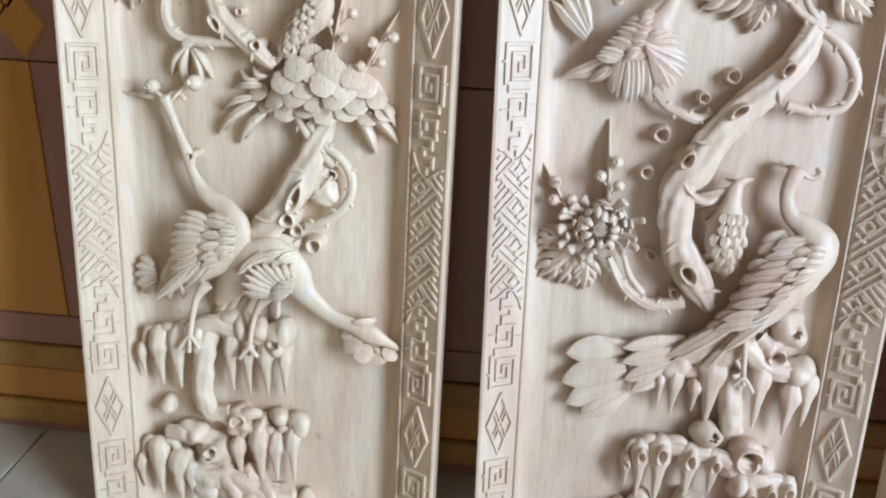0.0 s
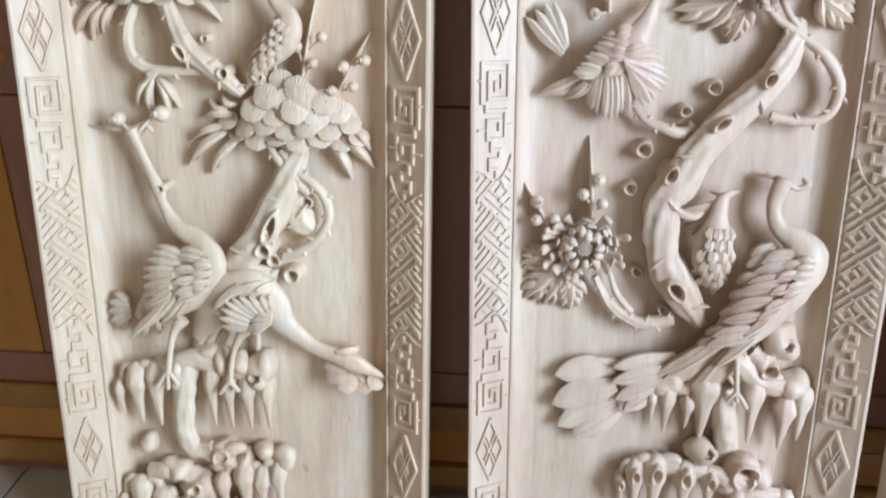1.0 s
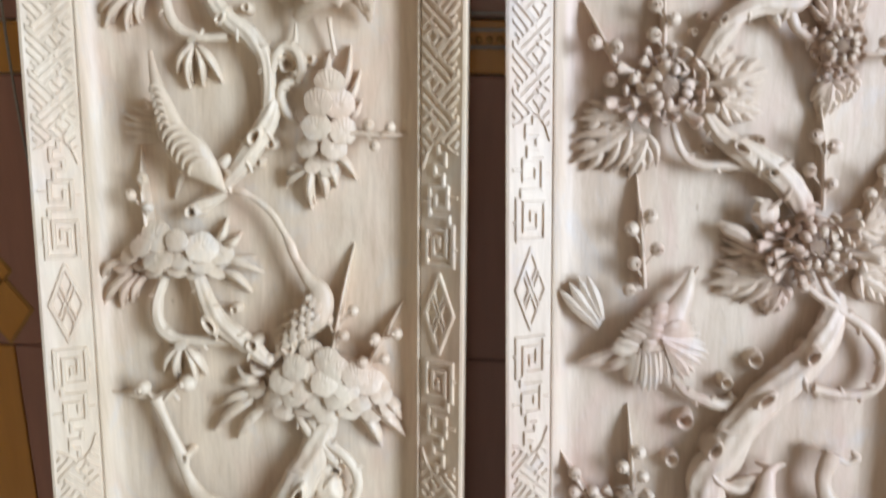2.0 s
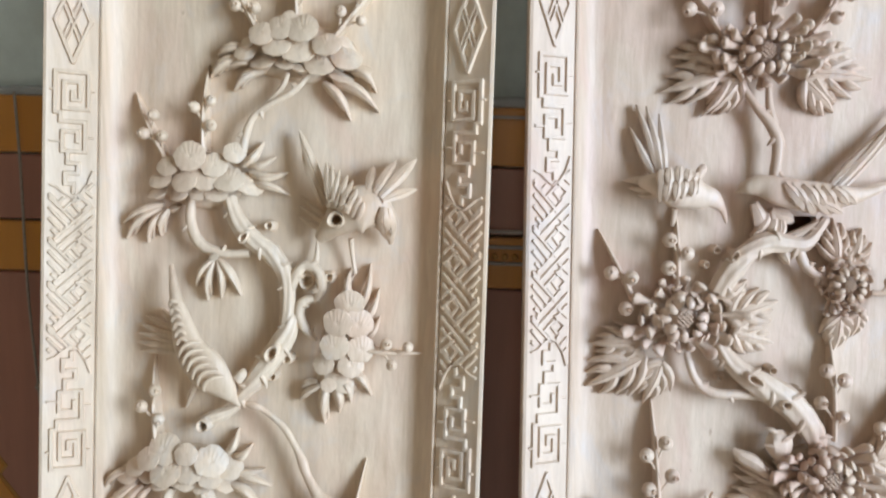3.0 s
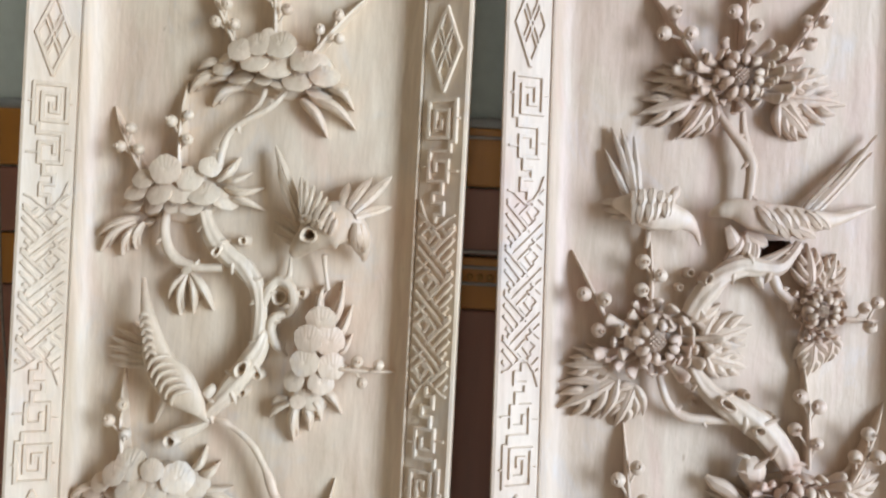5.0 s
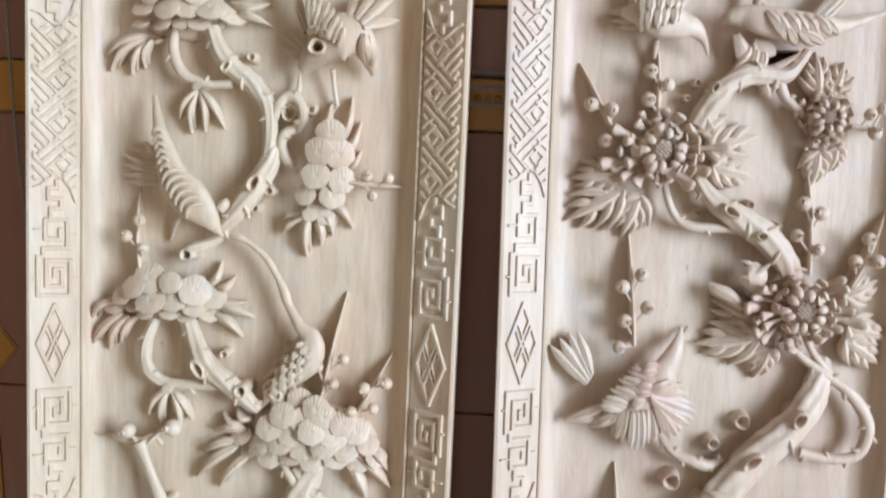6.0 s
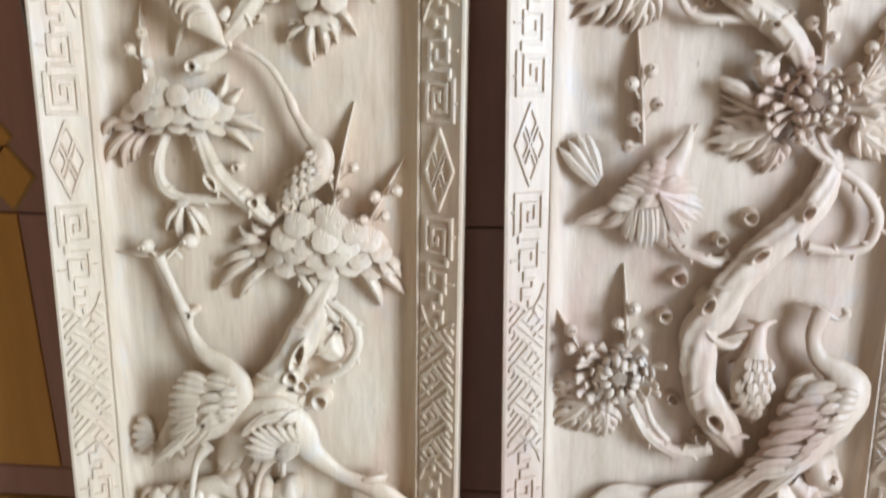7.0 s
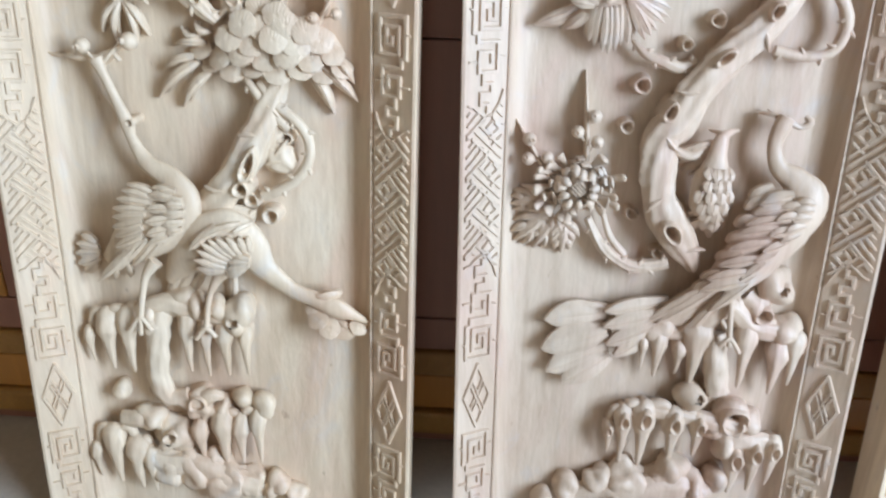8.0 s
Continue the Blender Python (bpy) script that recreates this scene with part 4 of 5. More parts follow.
# left panel: tall crane, drinking crane
bird(LEFT, "crane", "tall carved crane with long raised neck", [(88, -106, 16, 7.8), (95, -125, 16, 5.4), (105, -150, 16, 5.8), (115, -174, 17, 7.8), (118, -189, 17, 5.8), (133, -214, 19, 9.8), (158, -231, 21, 15.4), (166, -259, 22, 26.6), (141, -281, 23, 33.6), (111, -307, 19, 26.6), (79, -336, 13, 12.6)],
     [],
     [(82, -108, 37, -105, 5.4, 12), (90, -109, 113, -173, 3.9, 15)],
     [[(134, -328, 22, 9.1), (122, -346, 24, 4.9), (117, -367, 25, 4), (113, -396, 27, 3.8)], [(99, -414, 27, 3), (113, -396, 28, 2.8), (124, -412, 27, 3)], [(113, -396, 28, 2.8), (111, -418, 27, 3)]], [(119, -172, 27, 3.9, 1, 0)],
     fans=[([(60, -317), (63, -324), (64, -331), (59, -340)], [(44, -307), (36, -322), (34, -337), (42, -352)], 5, 12, 13, 11),
           ([(88, -330), (103, -329)], [(77, -362), (96, -357)], 2, 8, 16, 10),
           ([(127, -296), (137, -295), (150, -294), (159, -292)], [(65, -356), (95, -340), (119, -330), (136, -319)], 5, 10, 33, 25),
           ([(149, -245), (138, -260), (131, -277), (129, -296)], [(114, -237), (97, -261), (92, -289), (94, -319)], 9, 10.5, 34, 29),
           ([(169, -240), (167, -263), (164, -288)], [(143, -237), (135, -267), (137, -299)], 6, 11, 37, 33),
           ([(177, -248), (178, -262), (174, -282)], [(159, -248), (155, -265), (155, -286)], 5, 10, 38, 35)])
branch(LEFT, [(111, -109, 12, 2.6), (102, -100, 12, 3), (87, -107, 12, 3.9), (72, -102, 11, 2.6)], "sprig")
branch(LEFT, [(71, -100, 9, 1.3), (47, -106, 7, 1.8), (28, -104, 5, 1.2)], "sprig")
twig(LEFT, 90, -115, 128, -75, [(76, -93, 8.4), (126, -87, 9.1)])
bird(LEFT, "crane", "carved crane stretching its neck low to drink", [(141, -359, 8, 6), (160, -333, 15, 18), (187, -307, 21, 30.8), (216, -294, 22, 32.2), (241, -307, 21, 23.8), (257, -332, 19, 14), (287, -358, 17, 9.8), (316, -370, 17, 9.8), (338, -379, 17, 12), (359, -390, 14, 5.8), (379, -404, 9, 2.1)],
     [],
     [(164, -331, 134, -382, 12.6, 12), (174, -338, 145, -383, 12.6, 12), (184, -342, 161, -381, 12, 12), (316, -363, 343, -362, 11.2, 22)],
     [[(209, -338, 20, 9), (199, -353, 22, 4.9), (192, -374, 24, 3.5), (188, -407, 26, 3.5)], [(175, -421, 26, 3), (188, -406, 27, 3), (198, -417, 26, 3)], [(218, -337, 8, 3.5), (216, -386, 8, 3.5)]], [],
     fans=[([(209, -277), (229, -275), (247, -277)], [(180, -306), (203, -286), (229, -282)], 4, 9, 26, 25),
           ([(216, -331), (222, -319), (232, -312), (246, -306)], [(183, -328), (192, -298), (215, -289), (243, -288)], 9, 9, 34, 29),
           ([(246, -314), (244, -322), (237, -327)], [(226, -314), (216, -329), (222, -339)], 5, 9, 36, 33)])
pine(LEFT, [(316, -392, 11.2), (330, -402, 11.2), (346, -408, 12.8), (362, -404, 9.8), (308, -383, 7.5)],
     [(333, -400, 367, -419, 10.5)])
branch(LEFT, [(163, -270, 10, 7), (192, -267, 13, 9.8), (222, -270, 13, 9.8), (246, -276, 12, 9.1)], extra=((264, -273, 24, 11.2, 1, 0), (242, -257, 18, 9.8, 1, 0), ))

# left panel: rocks
rock(LEFT, "carved upper rock arch with hanging drips", [[(129, -392, 14, 19.5), (124, -433, 16, 16.5), (121, -477, 16, 16.5), (130, -510, 14, 14.4), (155, -505, 14, 10.5)], [(89, -409, 10, 12), (126, -388, 14, 16.5), (161, -390, 14, 15), (197, -398, 14, 13.5), (227, -406, 10, 10.5)]],
     [(151, -384, 18.2), (194, -390, 16.5), (221, -389, 18), (115, -403, 16.5), (174, -390, 15), (215, -405, 13.5), (93, -403, 12)],
     [(42, -425, -469, 6.4), (65, -405, -477, 13.6), (90, -401, -480, 13.5), (119, -403, -452, 15), (160, -400, -476, 11.2), (181, -410, -481, 9.1), (204, -412, -479, 11.2), (229, -414, -477, 9.8)],
     [(217, -401, 7.7, 0)])
rock(LEFT, "carved lower rocks with drips and rounded lumps", [[(129, -511, 12, 7.5), (157, -517, 14, 13.5), (182, -506, 14, 12), (194, -509, 10, 7.5)], [(69, -547, 12, 12), (91, -544, 14, 14.4), (119, -547, 13, 12)], [(72, -588, 12, 13.5), (114, -604, 14, 20.8), (154, -606, 14, 19.5), (192, -625, 14, 22.5), (234, -637, 12, 17.6)]],
     [(69, -509, 12.8), (100, -543, 19.5), (129, -568, 24), (165, -520, 22.5), (122, -615, 25.5), (154, -619, 25.6), (193, -627, 30), (226, -635, 22.4), (253, -640, 20.4), (278, -651, 17.6), (217, -514, 15), (244, -520, 16.5), (177, -598, 17.6), (196, -523, 15)],
     [(32, -587, -635, 6.4), (57, -564, -641, 14.4), (84, -579, -649, 14.4), (101, -591, -653, 10.5), (166, -549, -603, 11.2), (195, -535, -610, 14.4), (216, -538, -603, 12), (238, -529, -601, 10.5)],
     [(167, -514, 9, 40), (131, -564, 8, 20)])

# right panel: uppermost chrysanthemum
flower(RIGHT, 205.6, 461.5, 16.5, 64.9, 36.3, 27,
       [(177.3, 444.1, 108.9, 425.4, 28.6), (184.2, 437, 158.5, 403.5, 26.4), (174.6, 458.1, 116.6, 461.3, 24), (252.3, 443.6, 316.2, 439.3, 26), (246.2, 436.7, 279.6, 406.1, 27.6), (257.6, 457.5, 296.8, 468.7, 22)])
twig(RIGHT, 164.9, 477.3, 117.5, 554.3, [(140.9, 523.8, 7.2), (131.4, 503, 7.2), (157.5, 503.5, 7.2), (154.9, 473.5, 6)])
twig(RIGHT, 211.3, 493.4, 211.1, 585.5, [(220.2, 541.3, 7.2), (198.9, 525.7, 7.2), (220.6, 512.2, 6.6)])
twig(RIGHT, 252, 481.6, 305.6, 559.6, [(268.8, 517.3, 6), (285.8, 517, 6.6), (272.3, 495.2, 6.6)])
branch(RIGHT, [(185.4, 447.9, 5, 3.3), (189, 429.9, 10, 3.3), (200.6, 409.6, 13, 4.4), (214.3, 392.4, 14, 5.5), (221.9, 373.2, 14, 6), (220.4, 350.2, 14, 5.5), (219.1, 333.2, 12, 5.5)], thorns=4)
branch(RIGHT, [(213, 429.4, 10, 3), (213.7, 411.4, 12, 3.8), (218.3, 391.3, 13, 4.8)])

# right panel: the two upper birds
bird(RIGHT, "bird", "small carved bird with upright fanned tail", [(89.1, 334.8, 12, 4.4), (104.1, 332.5, 20, 12.1), (122, 327.2, 23, 18.7), (141.9, 321.8, 22, 14.3), (156.8, 318.5, 20, 9.6), (168.6, 308.2, 16, 4), (175.4, 295.1, 10, 1.2)],
     [],
     [(108.2, 339.4, 84.7, 412.9, 7.7, 14), (110.2, 339.4, 94.6, 410.7, 8.4, 15), (113.2, 338.3, 107.5, 403.5, 7.8, 15), (105.2, 336.5, 79.2, 390, 7.2, 13), (101.1, 333.6, 73.1, 336.1, 8.8, 14), (104, 328.5, 80, 329, 7.7, 13), (107.9, 322.4, 86.9, 321.8, 8.4, 13)],
     [[(143.2, 338.7, 18, 4.9), (147.4, 346.7, 18, 4.9), (150.5, 351.6, 14, 2)], [(123.6, 308.1, 12, 3), (123.3, 291.1, 8, 2.4)]], [],
     fans=[([(142, 339), (125, 343), (107, 342)], [(140, 322), (122, 316), (105, 314)], 6, 9, 28, 24),
           ([(139, 344), (123, 349), (105, 346)], [(136, 334), (121, 332), (104, 330)], 5, 9, 29, 28)])
bird(RIGHT, "bird", "long-tailed carved bird perched over a hollow", [(182.9, 325, 12, 1.6), (192, 329.8, 18, 7.2), (205.1, 331.5, 20, 10.8), (223, 326.2, 23, 14.3), (249.9, 321.6, 23, 15), (275.9, 322.1, 19, 12.1), (306, 325.5, 13, 6.6), (345.2, 338.8, 8, 1.5)],
     [],
     [(272.1, 331.2, 332.4, 396, 7.7, 16), (277, 329.1, 344.6, 409.8, 7, 17), (283, 328, 341.3, 392.8, 6.5, 16), (278.1, 334.1, 317, 378.3, 6.6, 15), (287, 324.9, 348.3, 340.7, 7.7, 13), (200.7, 314.6, 220, 277.2, 15.6, 16), (217.6, 308.3, 242.4, 296.8, 12, 16)],
     [[(218.6, 307.2, 14, 3.3), (222.3, 291.2, 12, 2.5), (230.1, 283, 12, 2)]], [],
     fans=[([(223, 334), (250, 332), (277, 330)], [(237, 316), (263, 312), (295, 315)], 7, 9, 27, 22),
           ([(226, 326), (242, 320), (258, 315)], [(242, 309), (258, 303), (282, 306)], 5, 9, 27, 22)])
branch(RIGHT, [(272.5, 300.2, 10, 4.4), (254, 277.5, 14, 7), (234, 274.9, 15, 8.8), (215, 275.3, 15, 10.8), (195.8, 265.7, 15, 10.4), (180.4, 247, 14, 11.4), (169, 224.2, 12, 10.8)], extra=((181.7, 262, 31, 4, 1.8, 62), (166.8, 267.3, 20, 4.9, 1, 0), (157.5, 252.4, 18, 4, 1, 0), ))
scroll = Shape()
for (x0, z0), (x1, z1), w, bend in (((222, 308), (206, 270), 9, 5), ((226, 306), (212, 266), 8, 6), ((228, 303), (220, 274), 7, 5), ((216, 308), (200, 282), 8, 3),
                                    ((227, 279), (266, 299), 6, -2), ((229, 276), (247, 262), 9, 2), ((230, 273), (238, 254), 9, -2), ((236, 279), (252, 270), 8, 2)):
    blade(scroll, x0, z0, 13, x1, z1, 12, w, 4, bend, "sharp", 9, 0.2, 0.9, 12)
tube(scroll, [(212, 270, 10, 7), (226, 277, 12, 6), (240, 283, 12, 4), (256, 292, 12, 3), (268, 299, 10, 2)], 12, 5, 0.06)
solid("scroll_leaf", scroll, WOOD_B, RIGHT, "leaf scroll round a pierced dark hollow")
branch(RIGHT, [(243, 277.8, 14, 5), (251.6, 255.6, 12, 5.4), (268.3, 241.3, 12, 4.5), (286.1, 229.9, 10, 4.4)], thorns=4)

# right panel: side flower
flower(RIGHT, 291.2, 234.8, 12.5, 26, 36, 25,
       [(285.6, 254.9, 282.5, 301, 19.8), (297.6, 254.7, 311.3, 291.4, 18), (288.6, 204.8, 286.8, 166.9, 27.6), (305.7, 207.5, 303.1, 181.6, 18.7)])
twig(RIGHT, 317, 227.3, 355, 225.5, [(332.3, 239, 6), (344.4, 244.8, 6), (337.9, 220.9, 6.6)])

# right panel: second chrysanthemum
flower(RIGHT, 132.5, 199.9, 17.6, 61.6, 40.7, 28,
       [(94.9, 173.7, 43.9, 169.7, 26), (99.7, 159.6, 40, 124.7, 29.7), (115.6, 154.3, 98.7, 109.6, 28.6), (178.5, 200, 231.8, 217, 27.5), (184.2, 183.9, 228, 174, 28.6), (172.8, 217.1, 200.2, 237.6, 22)])
twig(RIGHT, 86.7, 212.8, 50.2, 286.6, [(61.3, 243.3, 7.2), (81.2, 238.9, 7.2), (76.6, 208, 7.2)])
twig(RIGHT, 128.1, 231, 126.7, 313.1, [(118, 277.2, 7.2), (135.7, 263.9, 6.6), (117.4, 249.2, 7.2)])
twig(RIGHT, 286.1, 78.9, 281.4, 197, [(274.5, 150.1, 7.2), (292.3, 140.8, 7.2), (269.9, 118.2, 6.6), (291.6, 104.8, 6)])

# right panel: great chrysanthemum, its branch and flying bird
flower(RIGHT, 277.4, 44, 17.1, 60.2, 46.2, 30,
       [(243.8, 11.7, 179.6, 1, 36), (252.6, 2.5, 240.9, -33.3, 34.9), (245.1, 28.7, 191.5, 48.7, 24.3), (327.1, 27.1, 371.9, 14.2, 33.6), (325.8, 13.1, 368.3, -13.8, 29.7), (322.7, 56.1, 360, 74.4, 27.5)])
branch(RIGHT, [(240.3, 38.8, 12, 4.8), (234.7, 58.9, 16, 6), (230.1, 77, 18, 14.4), (228.3, 89, 16, 6)], "flower_bud")
branch(RIGHT, [(223.4, 41.1, 12, 3.6), (209.6, 53.4, 14, 7.2), (196.7, 59.6, 12, 6.6), (188.8, 65.8, 10, 2.4)], "flower_bud")
twig(RIGHT, 327.9, 68, 363.5, 146.4, [(339.9, 116.8, 6.6), (328.4, 94, 6.6), (349.4, 94.6, 7.2)])
branch(RIGHT, [(138.1, 180.8, 5, 3.6), (139.8, 163.8, 10, 3.6), (148.2, 137.6, 12, 4), (164, 124.3, 12, 5.4), (192, 122.7, 12, 4.9), (219.9, 121.2, 12, 5.4), (241.7, 110.8, 12, 5.4)], thorns=4)
branch(RIGHT, [(169, 174.2, 12, 7), (187.5, 149.8, 15, 9.9), (216.2, 132.3, 17, 13.2), (238.9, 117.8, 17, 14.4), (258.5, 96.4, 16, 13.2), (272, 73.2, 12, 10)], extra=((225.4, 147.1, 20, 4.9, 1, 0), (232.9, 116.9, 37, 5.4, 1.2, 0), (202.3, 140.5, 32, 5.4, 2.2, -35), (175.3, 138.1, 14, 4.4, 1, 0), (251.1, 127.6, 20, 3.8, 1, 0), ))
twig(RIGHT, 115.5, -0.8, 106, 123.4, [(100.7, 60.5, 7.2), (119, 73.2, 7.2), (126.3, 40, 7.2), (104, 25.5, 7.2), (99.5, -2.5, 6.6)])
bird(RIGHT, "bird", "carved bird in flight with spread wings and fanned tail", [(162.9, 18.3, 12, 1.8), (159.7, 6.4, 16, 5.5), (151.3, -13.5, 20, 11), (137.8, -37.2, 23, 17.6), (116.3, -60.8, 20, 14.4), (89, -77.3, 14, 6.6), (47.8, -86.5, 8, 1.8)],
     [],
     [(156.5, -3.6, 171.9, 19.1, 6, 14)],
     [], [],
     fans=[([(103, -65), (119, -65), (137, -61)], [(98, -98), (122, -112), (146, -98)], 9, 8, 20, 14),
           ([(136, -55), (132, -49), (128, -39)], [(158, -98), (182, -72), (163, -31)], 10, 10, 24, 17),
           ([(93, -64), (96, -72), (101, -73)], [(49, -83), (74, -89), (82, -90)], 3, 10, 17, 12),
           ([(133, -24), (125, -47), (103, -64)], [(114, -18), (98, -37), (80, -60)], 10, 9, 29, 26),
           ([(137, -15), (133, -38), (123, -56)], [(122, -19), (116, -38), (110, -59)], 7, 8, 31, 30),
           ([(70, -44), (72, -39), (74, -35)], [(30, -5), (44, 7), (59, 9)], 4, 11, 13, 12)])
branch(RIGHT, [(147.6, -99.4, 8, 2.4), (161.3, -112.7, 12, 4.8), (177.2, -119, 13, 6), (198.1, -125.4, 12, 6), (213.2, -118.7, 10, 4.4)], thorns=6, extra=((202.5, -102.5, 20, 7.7, 1, 0), ))

# right panel: great trunk with knots, ring branch
branch(RIGHT, [(310.4, -9.6, 4, 8.4), (304, -30.5, 12, 13.2), (292.4, -56.3, 16, 15), (270.9, -84.9, 18, 16.9), (241.3, -114.3, 18, 18), (214.6, -146.8, 18, 18.6), (199, -180.5, 18, 19.2), (186.7, -193.2, 18, 19.2), (183.1, -224.2, 18, 19.5), (189.4, -260.3, 18, 17.4), (204.7, -293.6, 16, 21), (224.2, -321, 14, 15.6), (237.7, -346.3, 10, 7.8)], "trunk", label="carved twisted trunk with hollow knots",
       extra=[(280.2, -67, 30, 7.1, 1.6, 60), (231, -78.1, 18, 9.6, 1, 0), (161.7, -144.7, 20, 11, 1, 0), (149.8, -188.5, 18, 9, 1, 0), (189.2, -168.3, 30, 7.8, 1.7, 62), (236.3, -112.2, 30, 6, 2.4, 40), (203.7, -297.6, 30, 10.2, 1.7, -55), (163.9, -285.8, 14, 7.2, 1.4, -40)])
branch(RIGHT, [(267, 20.2, 6, 3.6), (280.5, -2, 11, 4.4), (306.1, -21.5, 13, 4.9), (331.8, -39.1, 14, 6), (350.3, -62.4, 14, 6.6), (354.9, -85.5, 14, 6.6), (344.5, -106.3, 14, 5.5), (318.4, -111.8, 13, 5.5), (289.5, -106.2, 12, 6)], thorns=12)
branch(RIGHT, [(289.8, 14.8, 6, 3.6), (297.5, -2.4, 10, 3.6), (313.1, -21.7, 12, 4.2), (326.9, -35, 12, 4.2)])

# right panel: lower chrysanthemum and its stem
flower(RIGHT, 101.5, -252.6, 17.4, 50.5, 39.7, 27,
       [(75, -282, 35.1, -323.3, 29.4), (90.7, -295.3, 89.9, -336.3, 29.5), (66.3, -265.9, 27, -280.1, 20.4), (79.8, -289.1, 58, -330.7, 19.6)])
twig(RIGHT, 68.8, -239.9, 31, -180.1, [(47.5, -201.5, 7.1), (47.1, -222.5, 6.6), (67.2, -220.9, 6.6)])
twig(RIGHT, 109.1, -223.7, 103.9, -131.6, [(97.7, -192.5, 6.6), (114.1, -175.8, 7.2), (118.5, -202.9, 6.6)])
branch(RIGHT, [(115.8, -290.8, 10, 4.2), (133.2, -322.2, 12, 6.3), (157.8, -340.7, 13, 7.2), (181.7, -344.2, 13, 7.7), (206.9, -338.6, 12, 7)], thorns=8, extra=((195, -329.4, 18, 7, 1, 0), ))
branch(RIGHT, [(132.9, -286.2, 10, 3), (141.4, -310.3, 11, 3.9), (159, -331.7, 12, 4.5)])

# right panel: peahen and peacock
bird(RIGHT, "peahen", "carved peahen with crest beside the trunk", [(265.8, -188.8, 12, 1.2), (253.8, -190.5, 16, 4.2), (246.7, -197.4, 18, 7.8), (243.3, -215.3, 20, 10.8), (240.8, -240.3, 22, 20.4), (241.3, -265.3, 21, 20.8), (245.8, -289.4, 15, 8.4), (250.5, -308.5, 9, 2.6)],
     [(247.1, -225.4, 243.7, -294.4, 19.5, 18, 11, 6, 4, 16.9, 12.3)],
     [(243.6, -200.3, 195.3, -215.4, 8.4, 18), (244.5, -207.4, 203.1, -225.5, 8.4, 17), (244.3, -213.4, 211.9, -234.7, 9.1, 16), (243.2, -220.3, 220.8, -240.9, 7.8, 16), (249.8, -192.5, 236.8, -191.2, 4.8, 16)],
     [[(193.5, -203.4, 14, 4.8), (204.3, -212.6, 16, 5.2), (220.3, -215.9, 16, 4.9), (233.5, -205.1, 14, 2.4)]], [])
bird(RIGHT, "peacock", "large carved peacock with scaled wing and long trailing tail", [(310.2, -171.7, 18, 8.4), (306, -182.6, 18, 9.8), (301.6, -201.5, 18, 7.8), (308.1, -223.6, 19, 9.6), (327.9, -239, 22, 15.6), (338.5, -258.2, 25, 25.2), (317.9, -286.8, 27, 31.2), (290.1, -326.3, 24, 29.9), (262.3, -365.7, 18, 20.9), (228.7, -396.1, 13, 18), (192.4, -413.4, 10, 14.3), (153.2, -424.6, 8, 14)],
     [],
     [(305.2, -172.6, 283.2, -171.1, 4.8, 16), (311, -178.7, 294.3, -167.3, 3.8, 15)],
     [[(287.8, -343.2, 18, 9.8), (276.6, -351, 24, 5.2), (278.8, -391.1, 26, 3.3), (282.1, -430.1, 27, 3.5)], [(271.1, -430.9, 27, 2.6), (281.3, -420.1, 28, 2.6), (293.9, -438.4, 27, 2.8)], [(294.8, -342.4, 14, 3.6), (300.3, -370.5, 12, 3.3)], [(313.1, -176.7, 18, 3.6), (325, -182.9, 17, 3), (335.1, -178.1, 16, 4.8), (330.2, -172, 15, 2.4)], [(253.8, -391.6, 16, 3.5), (269.6, -400.9, 17, 3.5), (281.3, -416.1, 16, 2.8)]], [],
     fans=[([(146, -405), (148, -426), (150, -448), (153, -459)], [(76, -415), (73, -452), (81, -482), (100, -496)], 4, 37, 11, 13),
           ([(151, -401)], [(113, -395)], 1, 13, 10, 10),
           ([(214, -386), (209, -398), (204, -411), (202, -423)], [(142, -399), (142, -418), (146, -440), (156, -454)], 4, 21, 15, 18),
           ([(258, -349), (259, -359), (266, -366)], [(184, -412), (200, -410), (227, -445)], 3, 12, 18, 14),
           ([(303, -242), (285, -294), (262, -354)], [(280, -256), (264, -308), (233, -363)], 7, 16, 29, 25),
           ([(321, -247), (309, -283), (284, -346)], [(293, -255), (271, -296), (241, -361)], 9, 13, 37, 31),
           ([(325, -289), (311, -317), (298, -338)], [(293, -328), (270, -357), (252, -387)], 4, 12, 36, 29),
           ([(333, -256), (327, -282), (318, -306)], [(308, -262), (300, -291), (290, -321)], 5, 12, 40, 36),
           ([(342, -255), (340, -270), (332, -288)], [(324, -254), (319, -273), (311, -297)], 5, 10.5, 41, 39)])

# right panel: rocks
rock(RIGHT, "carved rock arch under the peacock with drips", [[(197.1, -425.5, 10, 9.8), (229.1, -426.1, 13, 10.4), (251.5, -409.5, 15, 15.6), (280.8, -391.1, 15, 15.6), (312.4, -414.7, 15, 14.3), (349.3, -420.5, 14, 15.4)], [(269.2, -424.9, 12, 18.2), (275.4, -466, 16, 16.9), (281.7, -499.2, 16, 16.5)], [(298.2, -374.5, 12, 15.4), (315.9, -389.8, 14, 16.9)]],
     [(327.4, -364, 21.1), (314.9, -390.8, 19.5), (286.9, -390.2, 15.6), (205.2, -421.6, 15.6), (351.3, -419.5, 18.2), (281.8, -496.2, 15.6)],
     [(190, -432.3, -473.4, 5.9), (207.2, -424.7, -483.8, 11.1), (230.9, -438.1, -479.2, 8.5), (249.4, -415.5, -493.7, 18), (305.4, -413.6, -494.9, 14), (342.9, -437.3, -501.6, 13.3), (361.2, -425.7, -489, 11.9)],
     [(334.4, -365.2, 6.5, 30), (318.7, -396.9, 8.5, 30)])
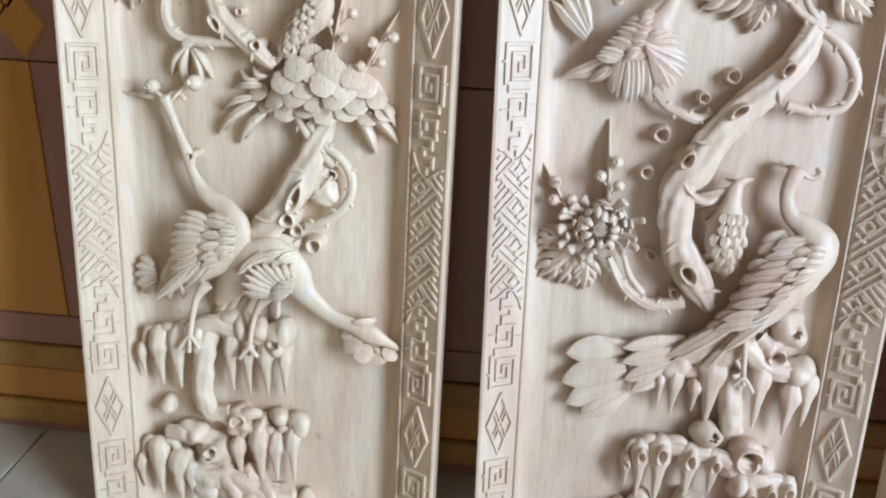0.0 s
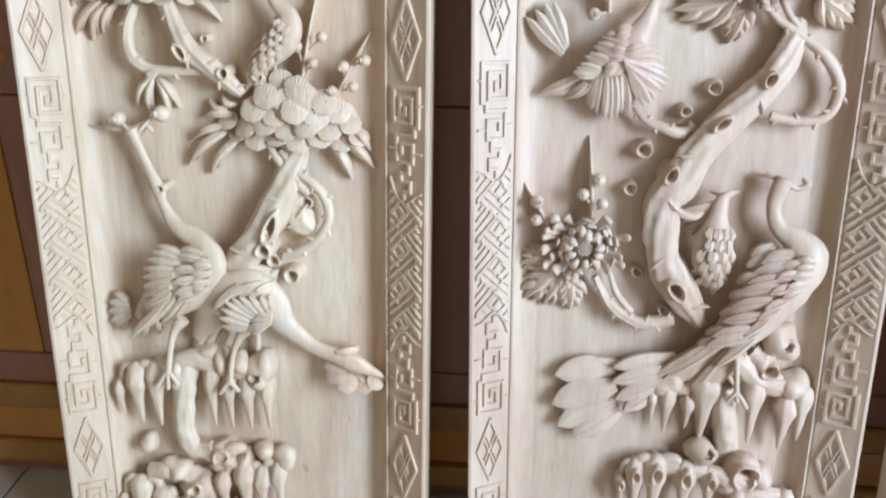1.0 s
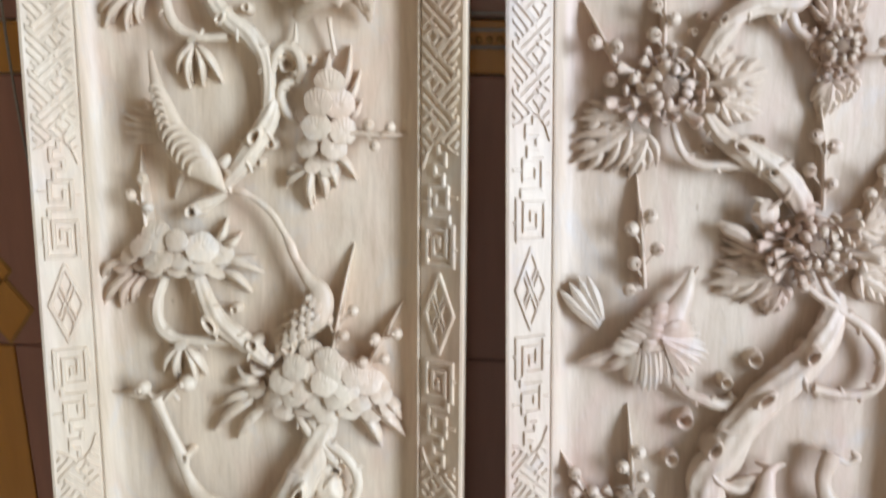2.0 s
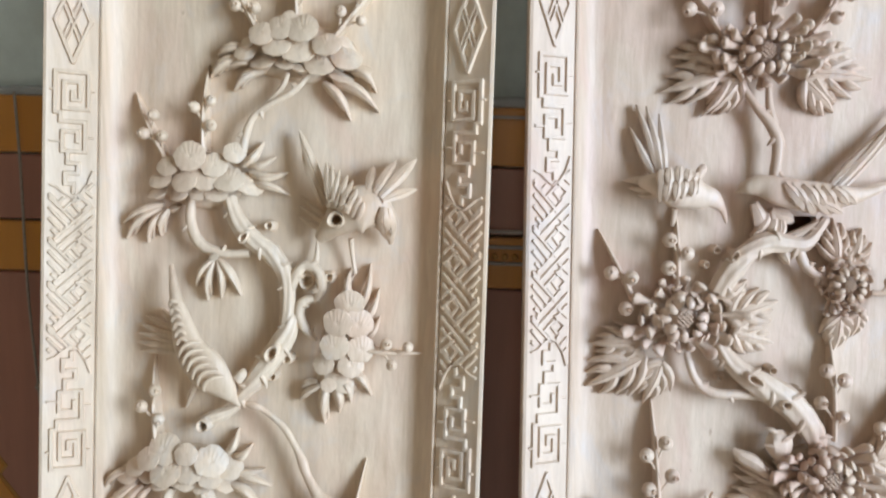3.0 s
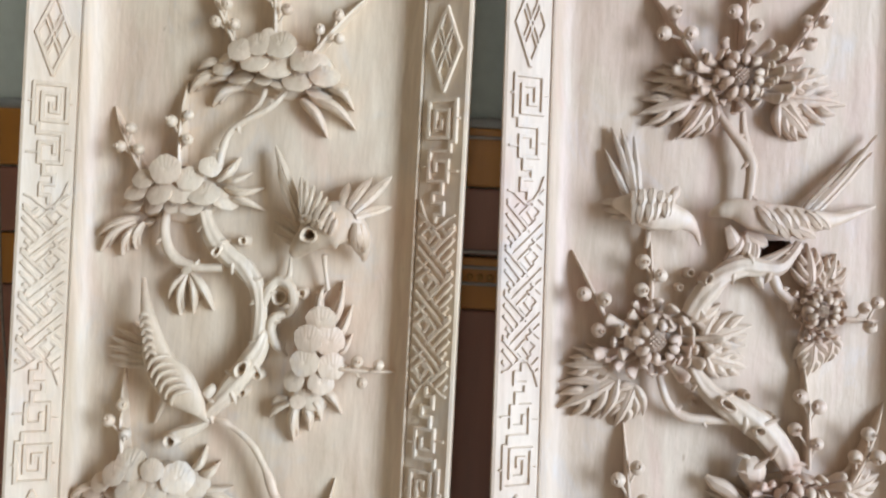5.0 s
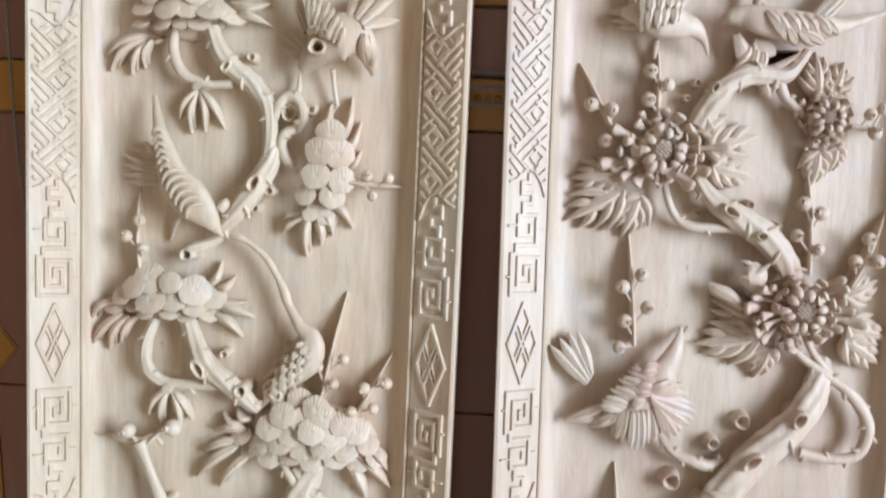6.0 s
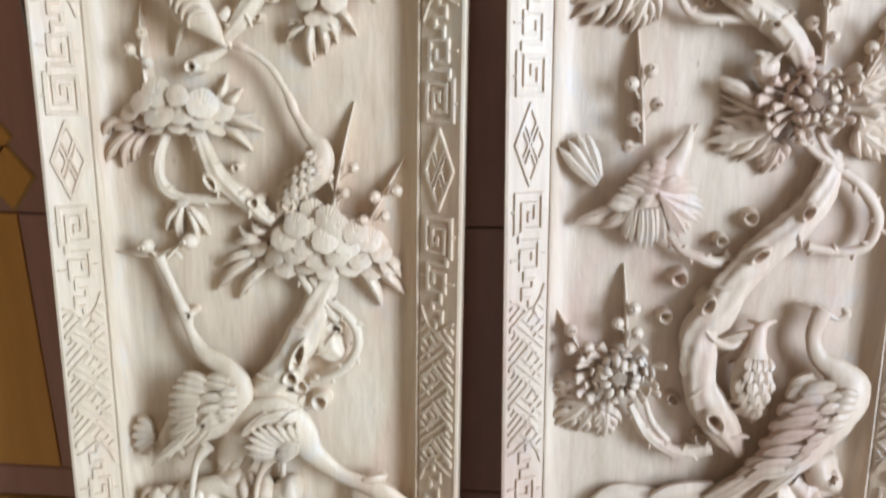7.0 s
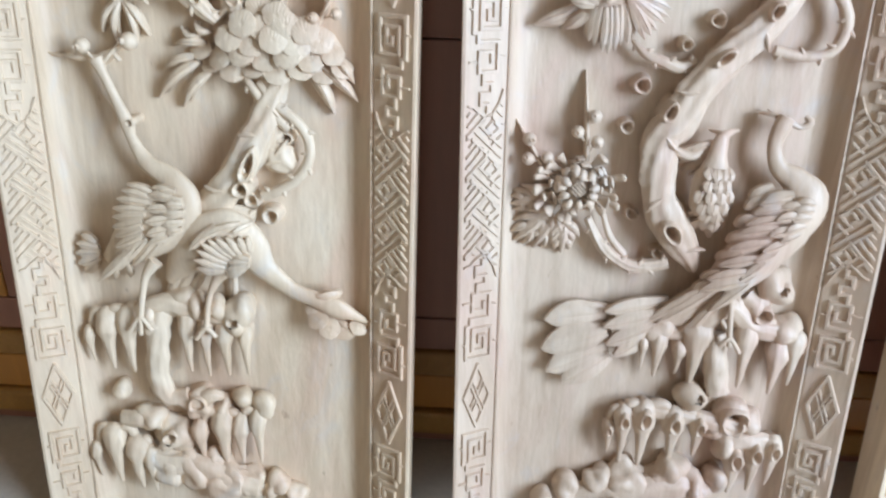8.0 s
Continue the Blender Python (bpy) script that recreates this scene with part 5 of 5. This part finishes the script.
rock(RIGHT, "carved lower rocks with a row of hollowed drips", [[(170.9, -538, 12, 10.5), (207.1, -531.7, 13, 13.5), (241, -534.4, 13, 13.5), (274.9, -541, 13, 13.5), (315.7, -549.8, 14, 15)], [(300.2, -576.5, 12, 16.5), (324.4, -566, 14, 16.9), (356.3, -569.6, 12, 13.5)], [(115.5, -661.9, 10, 14.4), (155.9, -640.7, 12, 17.6), (196.9, -641.5, 14, 22.6), (245, -634.5, 14, 22.4), (280.9, -643.2, 12, 19.2)]],
     [(251.5, -510.6, 18), (284.6, -557.2, 14), (303, -536.6, 19.5), (328.9, -541.1, 14), (305.3, -572.6, 19.7), (151.1, -630.6, 19.6), (189, -637.4, 28.6), (236.2, -624.3, 27.2), (272, -638, 25.6), (294.3, -622.4, 18), (116.7, -648.9, 18), (85.4, -664.3, 15)],
     [(159.7, -548.8, -590.8, 6.8), (176.1, -531.1, -604.2, 11.7), (200.2, -525.5, -608.8, 15), (235, -532.2, -603.4, 14.3), (264.9, -538.8, -591, 11.9), (312.1, -579.8, -643, 15), (335.3, -571.2, -638.4, 14), (356.4, -566.6, -628.9, 12.6)],
     [(305, -535.6, 14.3, 50), (260.6, -504.7, 5.9, 0)])
wood_knot(RIGHT, 35.9, -386.3, 6)

# ---- floor tiles ----
SIDE, JOINT = 0.40, 0.004
tile_floor = bpy.data.objects["floor"]
first = None
for i in range(-6, 11):
    for k in range(-9, 1):
        x, y = -0.213 + i * SIDE, 0.19 - 0.225 + k * SIDE
        if x < -2.6 - SIDE * 0.05 or x > EAST - 0.05 or y < -3.6 - 0.1:
            continue
        x1, y1 = min(x + SIDE, EAST - 0.001), min(y + SIDE, WALL_Y - 0.001)
        if first is None:
            bm = bmesh.new()
            box(bm, JOINT / 2, JOINT / 2, -0.01, SIDE - JOINT / 2, SIDE - JOINT / 2, 0.0, bevel=0.0015)
            first = part("tile", bm, TILE, tile_floor, smooth=False)
            first.matrix_local = pose(x, y, 0)
        else:
            share(first, "tile", tile_floor, Matrix.Translation((x, y, 0)) @ Matrix.Diagonal(((x1 - x) / SIDE, (y1 - y) / SIDE, 1, 1)))
